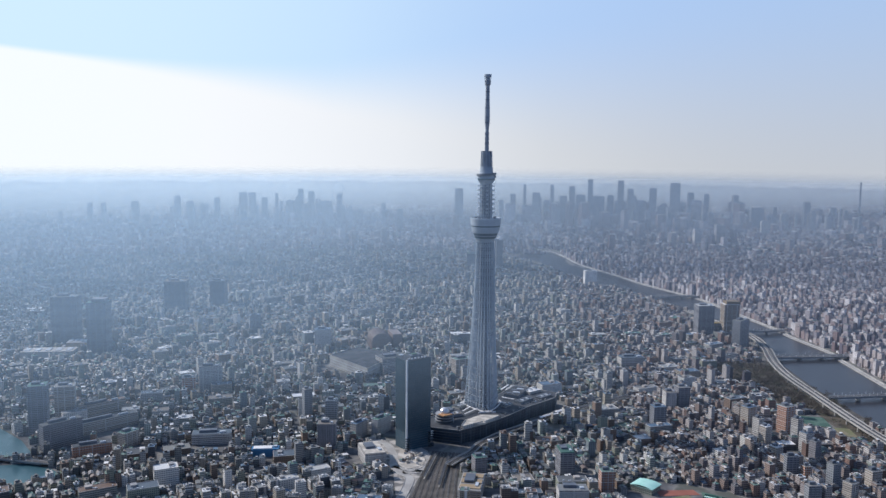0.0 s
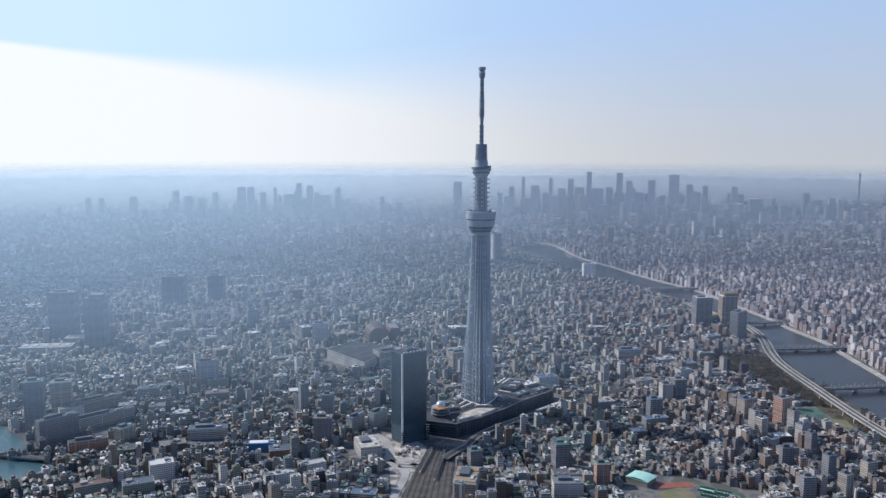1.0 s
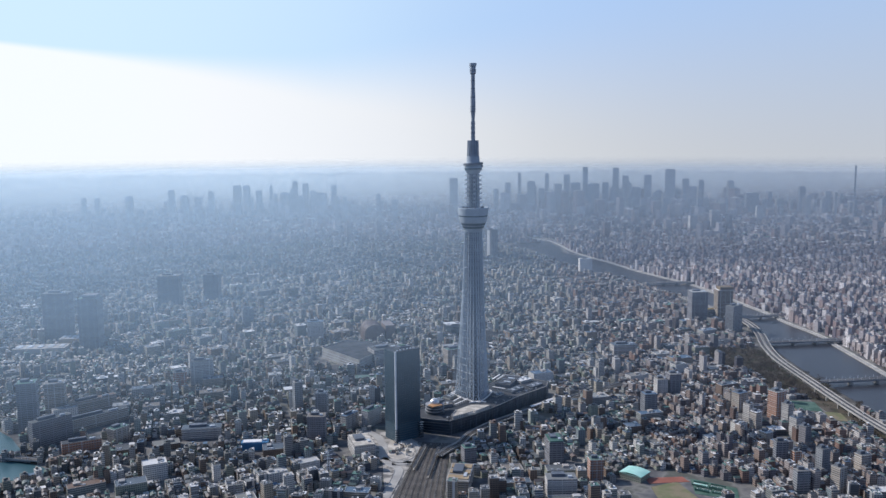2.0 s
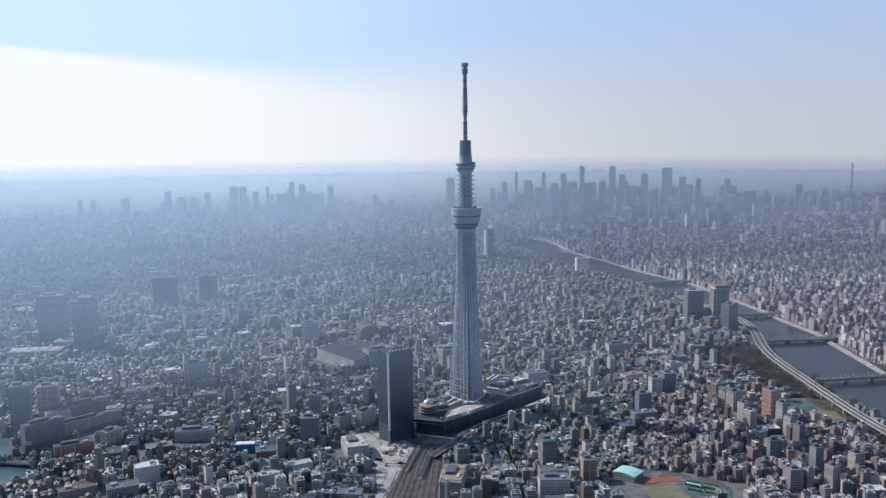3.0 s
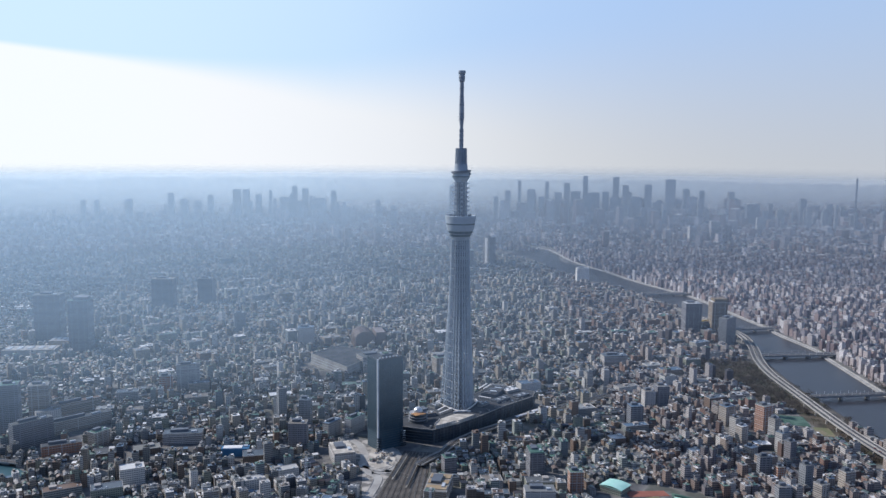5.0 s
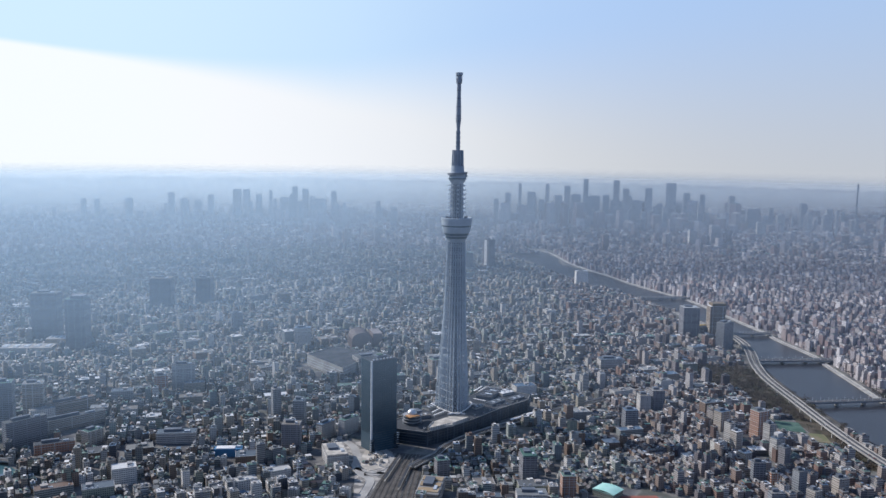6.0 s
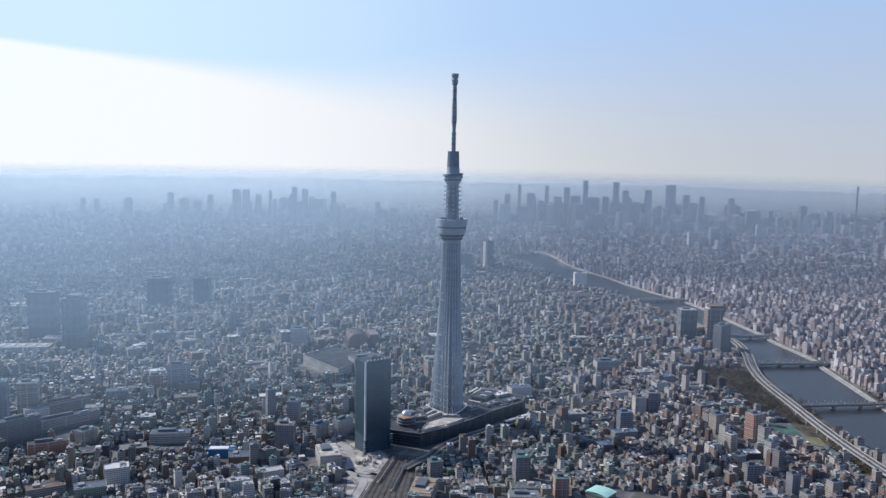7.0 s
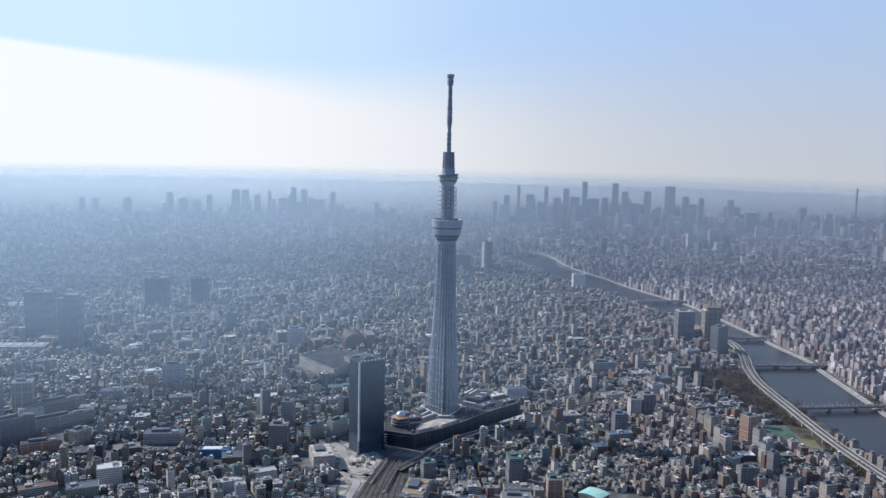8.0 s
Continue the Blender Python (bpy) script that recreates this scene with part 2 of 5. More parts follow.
M_SOIL = surface("park_soil_and_grass", [(0.055, 0.055, 0.035), (0.085, 0.07, 0.05), (0.11, 0.095, 0.075)], rough=0.95, grain=0.5, stain=0.05, vary=0.45)


def water_material(name, deep):
    m = bpy.data.materials.new(name)
    m.use_nodes = True
    n = Nodes(m.node_tree)
    at = n.put("ShaderNodeNewGeometry").outputs["Position"]
    ripple = n.put("ShaderNodeTexNoise", {"Vector": at, "Scale": 0.25, "Detail": 6.0}).outputs[0]
    broad = n.put("ShaderNodeTexNoise", {"Vector": at, "Scale": 0.012, "Detail": 4.0}).outputs[0]
    col = n.mix(broad, (*[c * 0.85 for c in deep], 1), (*[c * 1.15 for c in deep], 1))
    b = n.put("ShaderNodeBsdfPrincipled", {"Base Color": col, "Roughness": 0.28, "IOR": 1.33})
    n.tree.links.new(n.put("ShaderNodeBump", {"Strength": 0.5, "Distance": 0.35, "Height": ripple}).outputs[0], b.inputs["Normal"])
    n.put("ShaderNodeOutputMaterial", {0: b.outputs[0]})
    return m


M_WATER = water_material("slate_river_water", (0.03, 0.031, 0.037))
M_CANAL = water_material("turquoise_canal_water", (0.06, 0.13, 0.15))


# ---- mesh building ----
EYE = np.array((35.0, -1505.0, 500.0))     # middle of the flight, for the curve of the land
R_FLAT, R_RIM = 3200.0, 4900.0


def drawn_in(p):
    """Beyond 3.2 km the land draws together towards the horizon, which the lens would otherwise cut off at 5 km."""
    p = np.array(p, float)
    rel = p[..., :2] - EYE[:2]
    r = np.maximum(np.hypot(rel[..., 0], rel[..., 1]), 1.0)
    near = np.where(r > R_FLAT, R_RIM - (R_RIM - R_FLAT) * R_FLAT / r, r)
    s = near / r
    out = np.empty_like(p)
    out[..., :2] = EYE[:2] + rel * s[..., None]
    out[..., 2] = EYE[2] + (p[..., 2] - EYE[2]) * s
    return out


def mesh_object(name, verts, faces, mats, mat_index=None, uvs=None, parent=None, label=""):
    me = bpy.data.meshes.new(name)
    me.from_pydata(verts.tolist() if hasattr(verts, "tolist") else verts, [], faces.tolist() if hasattr(faces, "tolist") else faces)
    for m in mats if isinstance(mats, (list, tuple)) else [mats]:
        me.materials.append(m)
    if mat_index is not None:
        me.polygons.foreach_set("material_index", np.asarray(mat_index, np.int32))
    if uvs is not None:
        me.uv_layers.new(name="UVMap").data.foreach_set("uv", np.asarray(uvs, np.float32).ravel())
    me.update()
    ob = new(name, me)
    if parent is not None:
        ob.parent = parent
    if label:
        tagged(ob, label)
    return ob


def box_arrays(b):
    """Boxes as rows of cx, cy, z0, w, d, h, angle: corners, quads with walls first and the top last, u and v in metres."""
    b = np.atleast_2d(np.asarray(b, float))
    n = len(b)
    sx, sy = np.array([-1, 1, 1, -1]) / 2, np.array([-1, -1, 1, 1]) / 2
    lx, ly = b[:, 3:4] * sx, b[:, 4:5] * sy
    c, s = np.cos(b[:, 6:7]), np.sin(b[:, 6:7])
    x, y = b[:, 0:1] + lx * c - ly * s, b[:, 1:2] + lx * s + ly * c
    v = np.empty((n, 8, 3))
    v[:, :4, 0], v[:, 4:, 0], v[:, :4, 1], v[:, 4:, 1] = x, x, y, y
    v[:, :4, 2], v[:, 4:, 2] = b[:, 2:3], b[:, 2:3] + b[:, 5:6]
    q = np.array([(0, 1, 5, 4), (1, 2, 6, 5), (2, 3, 7, 6), (3, 0, 4, 7), (4, 5, 6, 7)])
    f = (np.arange(n)[:, None, None] * 8 + q).reshape(-1, 4)
    uv = np.zeros((n, 5, 4, 2))
    for i in range(4):
        wide = b[:, 3] if i % 2 == 0 else b[:, 4]
        uv[:, i, 1, 0] = uv[:, i, 2, 0] = wide
        uv[:, i, 2, 1] = uv[:, i, 3, 1] = b[:, 5]
    uv[:, 4, :, 0], uv[:, 4, :, 1] = lx, ly
    mi = np.tile([0, 0, 0, 0, 1], n)
    return v.reshape(-1, 3), f, mi, uv.reshape(-1, 2)


def gable_arrays(b, rise):
    """Pitched roofs on boxes given as for box_arrays; the ridge runs along the longer side, the eaves stand out."""
    b = np.atleast_2d(np.asarray(b, float)).copy()
    n = len(b)
    turn = b[:, 3] < b[:, 4]
    b[turn, 6] += math.pi / 2
    b[turn, 3], b[turn, 4] = b[turn, 4].copy(), b[turn, 3].copy()
    w, d, z = b[:, 3] + 0.8, b[:, 4] + 0.8, b[:, 2] + b[:, 5]
    lx = np.stack([-w, w, w, -w, -w, w], 1) / 2
    ly = np.stack([-d, -d, d, d, 0 * d, 0 * d], 1) / 2
    lz = np.stack([z, z, z, z, z + rise, z + rise], 1)
    c, s = np.cos(b[:, 6:7]), np.sin(b[:, 6:7])
    v = np.stack([b[:, 0:1] + lx * c - ly * s, b[:, 1:2] + lx * s + ly * c, lz], 2)
    o = np.arange(n)[:, None] * 6
    quads = np.concatenate([o + np.array([0, 1, 5, 4]), o + np.array([2, 3, 4, 5])])
    tris = np.concatenate([o + np.array([1, 2, 5]), o + np.array([3, 0, 4])])
    return v.reshape(-1, 3), quads.tolist() + tris.tolist()


def prism(poly, z0, z1):
    n = len(poly)
    area = sum(poly[i][0] * poly[(i + 1) % n][1] - poly[(i + 1) % n][0] * poly[i][1] for i in range(n))
    if area < 0:
        poly = poly[::-1]
    v = [(x, y, z0) for x, y in poly] + [(x, y, z1) for x, y in poly]
    f = [(i, (i + 1) % n, n + (i + 1) % n, n + i) for i in range(n)] + [tuple(range(n, 2 * n)), tuple(range(n - 1, -1, -1))]
    return v, f


def sweep(points, profile, shut=True):
    """A profile of (offset to the right, height) carried along a line of points (x, y, z)."""
    p = np.array(points, float)
    if p.shape[1] == 2:
        p = np.c_[p, np.zeros(len(p))]
    t = np.gradient(p[:, :2], axis=0)
    t /= np.linalg.norm(t, axis=1)[:, None]
    right = np.c_[t[:, 1], -t[:, 0]]
    k, v, f = len(profile), [], []
    for a, r in zip(p, right):
        v += [(a[0] + r[0] * o, a[1] + r[1] * o, a[2] + h) for o, h in profile]
    for i in range(len(p) - 1):
        for j in range(k if shut else k - 1):
            a, b = i * k + j, i * k + (j + 1) % k
            f.append((a, b, b + k, a + k))
    if shut:
        f += [tuple(range(k - 1, -1, -1)), tuple(range((len(p) - 1) * k, len(p) * k))]
    return v, f


def smooth_line(points, steps=6):
    """A Catmull-Rom curve through points."""
    p = np.array(points, float)
    p = np.vstack([2 * p[0] - p[1], p, 2 * p[-1] - p[-2]])
    out = []
    for i in range(1, len(p) - 2):
        for s in np.linspace(0, 1, steps, endpoint=False):
            a, b, c, d = p[i - 1:i + 3]
            out.append(0.5 * (2 * b + (c - a) * s + (2 * a - 5 * b + 4 * c - d) * s * s + (3 * b - a - 3 * c + d) * s ** 3))
    out.append(p[-2])
    return np.array(out)


class Shape:
    """Collects pieces of one mesh."""

    def __init__(self):
        self.v, self.f = [], []

    def add(self, v, f):
        o = len(self.v)
        self.v += [tuple(p) for p in v]
        self.f += [tuple(i + o for i in q) for q in f]
        return self

    def box(self, cx, cy, z0, w, d, h, a=0.0):
        v, f, _, _ = box_arrays([(cx, cy, z0, w, d, h, a)])
        return self.add(v, f.tolist() + [(3, 2, 1, 0)])

    def strut(self, p, q, r):
        p, q = Vector(p), Vector(q)
        w = (q - p).normalized()
        a = w.orthogonal().normalized()
        b = w.cross(a)
        ring = [(a * x + b * y) * r for x, y in ((1, 0), (0, 1), (-1, 0), (0, -1))]
        return self.add([p + o for o in ring] + [q + o for o in ring], [(i, (i + 1) % 4, 4 + (i + 1) % 4, 4 + i) for i in range(4)])

    def tube(self, points, r, shut=False):
        """A four-sided tube along a line of points."""
        p = [Vector(q) for q in points]
        n, v, f = len(p), [], []
        for i, q in enumerate(p):
            w = (p[(i + 1) % n if shut else min(i + 1, n - 1)] - p[i - 1 if shut else max(i - 1, 0)]).normalized()
            out = Vector((q.x, q.y, 0)).normalized() if q.xy.length > 0.1 else Vector((1, 0, 0))
            a = (out - w * out.dot(w)).normalized()
            b = w.cross(a)
            v += [q + a * r, q + b * r, q - a * r, q - b * r]
        for i in range(n if shut else n - 1):
            o, k = i * 4, (i + 1) % n * 4
            f += [(o + j, o + (j + 1) % 4, k + (j + 1) % 4, k + j) for j in range(4)]
        return self.add(v, f)

    def lathe(self, rings, n=32, x=0.0, y=0.0, wobble=None):
        """Rings of (radius, height), capped."""
        v, f = [], []
        for r, z in rings:
            v += [(x + r * math.cos(2 * math.pi * i / n), y + r * math.sin(2 * math.pi * i / n), z) for i in range(n)]
        for k in range(len(rings) - 1):
            f += [(k * n + i, k * n + (i + 1) % n, (k + 1) * n + (i + 1) % n, (k + 1) * n + i) for i in range(n)]
        f += [tuple(range(n - 1, -1, -1)), tuple(range((len(rings) - 1) * n, len(rings) * n))]
        return self.add(v, f)

    def part(self, name, material, parent=None, label=""):
        return mesh_object(name, self.v, self.f, material, parent=parent, label=label)


def base(name, x, y, z=0.0, a=0.0):
    ob = new(name)
    r = math.hypot(x - EYE[0], y - EYE[1])
    ob.location, ob.rotation_euler = drawn_in((x, y, z)) if r > R_FLAT else (x, y, z), (0, 0, a)
    if r > R_FLAT:
        ob.scale = [(R_RIM - (R_RIM - R_FLAT) * R_FLAT / r) / r] * 3
    return ob


def wall_box(name, w, d, z0, h, mats, parent, label="", cx=0.0, cy=0.0, a=0.0):
    v, f, mi, uv = box_arrays([(cx, cy, z0, w, d, h, a)])
    return mesh_object(name, v, f, mats, mi if isinstance(mats, (list, tuple)) and len(mats) > 1 else None, uv, parent, label)


# ---- the land and the water ----
NEAR_BANK = [(790, -330), (765, -210), (746, -106), (728, 3), (716, 132), (707, 264), (709, 421), (723, 553), (752, 700), (741, 818), (665, 1108),
             (598, 1300), (533, 1472), (464, 1580), (382, 1765), (312, 1985), (238, 2178), (185, 2313), (120, 2420), (20, 2480)]
FAR_BANK = [(905, -300), (880, -170), (868, -40), (862, 150), (862, 300), (862, 505), (866, 578), (836, 738), (830, 832), (802, 978), (737, 1314),
            (650, 1520), (584, 1690), (535, 1850), (470, 2019), (415, 2200), (384, 2416), (344, 2592), (270, 2700), (150, 2730), (40, 2700)]
near_line, far_line = smooth_line(NEAR_BANK), smooth_line(FAR_BANK)
RIVER = np.vstack([near_line, far_line[::-1]])
CANALS = [[(-1010, -10), (-888, -98), (-846, -128), (-785, -178), (-742, -228), (-735, -250), (-790, -262), (-900, -160), (-1010, -60)],
          [(-800, -300), (-718, -277), (-670, -298), (-645, -318), (-664, -340), (-703, -363), (-800, -400)]]
PARK = [(519, 434), (657, 463), (680, 420), (668, 344), (675, 144), (690, -72), (700, -195), (673, -176), (649, -50), (642, 105), (592, 116), (597, 249), (547, 284)]
EXPRESSWAY = [(745, -420), (716, -300), (701, -203), (688, -92), (681, 12), (677, 148), (673, 310), (685, 430), (712, 564), (722, 674), (712, 770), (660, 960), (640, 1060)]
RAIL_YARD = [(-112, -430), (-40, -430), (-40, -315), (-36, -185), (-84, -178), (-88, -223), (-99, -315)]
SPORTS = [(585, -10), (630, -70), (680, -75), (672, 62), (590, 66)]
COMPLEX = [(-150, -190), (-100, -190), (-30, -170), (30, -90), (150, 55), (160, 110), (60, 120), (-30, 60), (-100, -30), (-165, -120)]
CROSSING = [(-185, -140), (-150, -130), (-92, -175), (-90, -245), (-102, -315), (-112, -400), (-122, -400), (-140, -270)]
VIADUCT = [(-54, -250), (-36, -218), (-21, -196), (-3, -150), (32, -98), (66, -63), (100, -28), (140, 12), (195, 62), (300, 150)]
CAMPUS = [(205, -350), (235, -285), (320, -300), (400, -350), (380, -420), (205, -420)]


def inside(px, py, poly):
    poly = np.asarray(poly, float)
    hit = np.zeros(px.shape, bool)
    for (x0, y0), (x1, y1) in zip(poly, np.roll(poly, -1, 0)):
        if y0 != y1:
            hit ^= ((y0 > py) != (y1 > py)) & (px < (x1 - x0) * (py - y0) / (y1 - y0) + x0)
    return hit


def away(px, py, line):
    """Distance from points to a line of points."""
    line = np.asarray(line, float)
    best = np.full(px.shape, 1e9)
    for a, b in zip(line[:-1], line[1:]):
        ab = b - a
        t = np.clip(((px - a[0]) * ab[0] + (py - a[1]) * ab[1]) / (ab @ ab), 0, 1)
        best = np.minimum(best, np.hypot(px - a[0] - t * ab[0], py - a[1] - t * ab[1]))
    return best


radii = np.r_[0, 400, 800, 1200, 1600, 2000, 2400, 2800, 3200, 3500, 3900, 4300, 4700, 5100, 5600, 6200, 7000, 8000, 8700, 9500, 10400, 11400, 12800]
turns = np.linspace(0, 2 * np.pi, 97)[:-1]
gv = np.array([(EYE[0] + r * np.sin(a), EYE[1] + r * np.cos(a), 0.0) for r in radii[1:] for a in turns] + [(EYE[0], EYE[1], 0.0)])
gf = [(i, (i + 1) % 96, 96 * 22) for i in range(96)]
for k in range(21):
    gf += [(k * 96 + i, (k + 1) * 96 + i, (k + 1) * 96 + (i + 1) % 96, k * 96 + (i + 1) % 96) for i in range(96)]
tagged(mesh_object("ground", drawn_in(gv), gf, M_GROUND), "grey city ground of streets and yards reaching the horizon", "ground", kind="structure")

k = 110
rs = np.array([near_line[int(i)] for i in np.linspace(0, len(near_line) - 1, k)])
rf = np.array([far_line[int(i)] for i in np.linspace(0, len(far_line) - 1, k)])
wv = np.c_[np.vstack([rs, rf]), np.full(2 * k, 0.4)]
wf = [(i, k + i, k + i + 1, i + 1) for i in range(k - 1)]
tagged(mesh_object("river_water", drawn_in(wv), wf, M_WATER), "slate grey river with faint ripples between embankments", "river", kind="structure")
for line, sgn, nm, wide_by in ((near_line, -1, "embankment_near", 4.5), (far_line, 1, "embankment_far", 9.0)):
    v, f = sweep(np.c_[line, np.zeros(len(line))], [(0, 0), (0, 2.6), (sgn * wide_by, 2.6), (sgn * wide_by, 4.4), (sgn * (wide_by + 1), 4.4), (sgn * (wide_by + 1), 0)][::sgn])
    tagged(mesh_object(nm, drawn_in(np.array(v)), f, M_CONCRETE if sgn > 0 else M_ROAD), "pale concrete river wall" if sgn > 0 else "grey river wall with a promenade", "embankment", kind="structure")
for c in CANALS:
    v, f = prism(c, 0.0, 0.5)
    tagged(mesh_object("canal_water", v, f, M_CANAL), "turquoise canal water beside housing slabs", "canal", kind="structure")
v, f = prism(PARK, 0.0, 0.35)
tagged(mesh_object("park_ground", v, f, M_SOIL), "brown and green park soil beside the river", "park", kind="structure")

# ---- haze over the far city, imitated by thin translucent sheets one behind the other ----


def true_range(near):
    """The distance of land that is drawn in to this radius."""
    return near if near <= R_FLAT else (R_RIM - R_FLAT) * R_FLAT / (R_RIM - near)


def haze_sheet(name, radius, beyond, thick, far_share, thins):
    """A sheet of lit air across the view: it stands for the air between its own distance and the next sheet's.
    thick: optical depth to a kilometre on the sun's side, ahead, and away from the sun; thins: the slopes of sight between which it ends."""
    m = bpy.data.materials.new(name)
    m.use_nodes = True
    n = Nodes(m.node_tree)
    place = n.put("ShaderNodeNewGeometry").outputs["Position"]
    at = n.put("ShaderNodeSeparateXYZ", {0: place})
    dx, dy = n.math("SUBTRACT", at.outputs[0], float(EYE[0])), n.math("SUBTRACT", at.outputs[1], float(EYE[1]))
    out = n.math("SQRT", n.math("ADD", n.math("MULTIPLY", dx, dx), n.math("MULTIPLY", dy, dy)))
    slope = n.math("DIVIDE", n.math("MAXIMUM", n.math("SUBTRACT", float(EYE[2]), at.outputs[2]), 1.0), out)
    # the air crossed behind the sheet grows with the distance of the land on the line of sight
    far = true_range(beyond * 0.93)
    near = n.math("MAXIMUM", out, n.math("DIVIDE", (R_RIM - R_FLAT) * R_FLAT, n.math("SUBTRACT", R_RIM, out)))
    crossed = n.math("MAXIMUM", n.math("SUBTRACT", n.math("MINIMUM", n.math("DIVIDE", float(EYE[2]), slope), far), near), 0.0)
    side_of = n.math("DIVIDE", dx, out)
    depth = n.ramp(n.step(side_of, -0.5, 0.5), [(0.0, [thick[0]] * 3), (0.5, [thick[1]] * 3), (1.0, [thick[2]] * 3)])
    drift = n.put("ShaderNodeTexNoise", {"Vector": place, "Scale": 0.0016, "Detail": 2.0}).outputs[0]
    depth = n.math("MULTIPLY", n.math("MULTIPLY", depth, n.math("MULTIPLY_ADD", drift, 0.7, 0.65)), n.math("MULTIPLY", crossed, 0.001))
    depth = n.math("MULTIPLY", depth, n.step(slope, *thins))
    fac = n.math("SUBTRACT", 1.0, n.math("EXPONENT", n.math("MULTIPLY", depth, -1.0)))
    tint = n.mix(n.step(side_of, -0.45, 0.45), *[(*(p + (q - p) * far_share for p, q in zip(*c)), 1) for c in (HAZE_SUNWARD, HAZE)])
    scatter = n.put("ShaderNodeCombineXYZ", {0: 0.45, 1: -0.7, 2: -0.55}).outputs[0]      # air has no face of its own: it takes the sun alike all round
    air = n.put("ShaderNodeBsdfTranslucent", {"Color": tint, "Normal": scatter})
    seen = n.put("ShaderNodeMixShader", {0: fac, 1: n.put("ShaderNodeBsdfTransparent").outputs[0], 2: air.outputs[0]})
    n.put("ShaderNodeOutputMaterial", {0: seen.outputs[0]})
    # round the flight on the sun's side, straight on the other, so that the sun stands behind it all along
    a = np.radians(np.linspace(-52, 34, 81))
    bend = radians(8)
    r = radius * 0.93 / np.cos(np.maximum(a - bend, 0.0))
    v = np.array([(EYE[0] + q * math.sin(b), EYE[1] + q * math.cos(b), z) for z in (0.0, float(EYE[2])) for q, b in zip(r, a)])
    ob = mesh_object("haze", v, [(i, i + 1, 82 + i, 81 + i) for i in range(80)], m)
    ob.data.polygons.foreach_set("use_smooth", [True] * 80)
    tagged(ob, "blue-white winter haze over the distant city, drawn as a translucent sheet", "haze", kind="structure")


# haze colours near and far, away from the sun, then with sunward brightness painted in
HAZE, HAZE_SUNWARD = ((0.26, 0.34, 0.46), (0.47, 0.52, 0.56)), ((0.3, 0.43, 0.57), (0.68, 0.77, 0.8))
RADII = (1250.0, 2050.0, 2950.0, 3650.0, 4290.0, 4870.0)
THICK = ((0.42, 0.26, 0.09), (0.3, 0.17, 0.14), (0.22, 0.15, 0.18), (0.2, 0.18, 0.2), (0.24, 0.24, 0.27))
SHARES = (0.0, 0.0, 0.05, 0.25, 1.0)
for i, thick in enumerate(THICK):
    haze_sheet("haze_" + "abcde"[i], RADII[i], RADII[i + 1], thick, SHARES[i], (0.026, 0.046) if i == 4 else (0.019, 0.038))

# ---- the broadcasting tower ----
TOWER = base("broadcasting_tower", 0, 0)
tagged(TOWER, "very tall pale steel lattice tower with two observation decks", "tower")
LEVELS = [0, 10, 22, 35, 48, 61, 74, 87, 100, 113, 126, 139, 152, 165, 178, 191, 204, 217, 230, 243, 256, 269, 282, 295, 308, 321, 334, 342]


def tower_radius(z, theta):
    """A rounded triangle at the foot that turns into a circle higher up."""
    half = np.interp(z, [0, 27, 80, 128, 200, 265, 300, 342], [36, 33, 29.5, 26.5, 21.5, 18, 16.7, 15.2])
    k = max(0.0, 1.0 - z / 300.0)
    phi = (theta - radians(-80) + math.pi / 3) % (2 * math.pi / 3) - math.pi / 3
    tri = min(half * 0.62 / math.cos(math.pi / 3 - abs(phi)), half * 1.12)
    return (1 - k) * half + k * tri


def tower_point(z, i, n=24, inset=0.0):
    a = 2 * math.pi * i / n
    r = tower_radius(z, a) - inset
    return (r * math.cos(a), r * math.sin(a), z)


for i in range(24):
    Shape().tube([tower_point(z, i) for z in LEVELS], 0.85 if i % 4 else 1.1).part("column", M_TOWER, TOWER)
    for sgn in (-1, 1):
        Shape().tube([tower_point(z, i + sgn * j) for j, z in enumerate(LEVELS)], 0.42).part("brace", M_TOWER, TOWER)
for z in LEVELS:
    Shape().tube([tower_point(z, i) for i in range(24)], 0.55, True).part("ring_beam", M_TOWER, TOWER)
# inner columns and core
for i in range(12):
    a, line = 2 * math.pi * i / 12, []
    for z in LEVELS:
        q = min(12.5, 0.62 * tower_radius(z, a))
        line.append((q * math.cos(a), q * math.sin(a), z))
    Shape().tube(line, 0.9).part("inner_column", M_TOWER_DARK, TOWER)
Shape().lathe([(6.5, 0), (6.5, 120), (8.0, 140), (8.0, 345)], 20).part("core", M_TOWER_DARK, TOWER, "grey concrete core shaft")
for z in LEVELS[2:-1:1]:
    Shape().lathe([(9.5, z - 0.6), (9.5, z + 0.6)], 20).part("landing", M_TOWER_DARK, TOWER)
# lower deck: three stacked drums that widen upwards
deck = Shape().lathe([(15.5, 333), (16.8, 337), (18.6, 340)], 48).part("lower_deck", M_TOWER, TOWER, "flared pale deck shell with dark window bands")
for r0, r1, z, hh in ((18.8, 20.4, 340.2, 4.2), (21.4, 22.6, 345.6, 4.2)):
    Shape().lathe([(r0, z), (r1, z + hh)], 48).part("window_band", M_CURTAIN, deck)
    Shape().lathe([(r1 + 0.5, z + hh), (r1 + 0.9, z + hh + 1.2)], 48).part("shell_ring", M_MAST, deck)
Shape().lathe([(23.9, 351.2), (26.2, 361.5)], 48).part("shell", M_TOWER, deck, "pale flaring outer shell of the deck")
Shape().lathe([(26.0, 361.5), (26.5, 364.0)], 48).part("window_band", M_CURTAIN, deck)
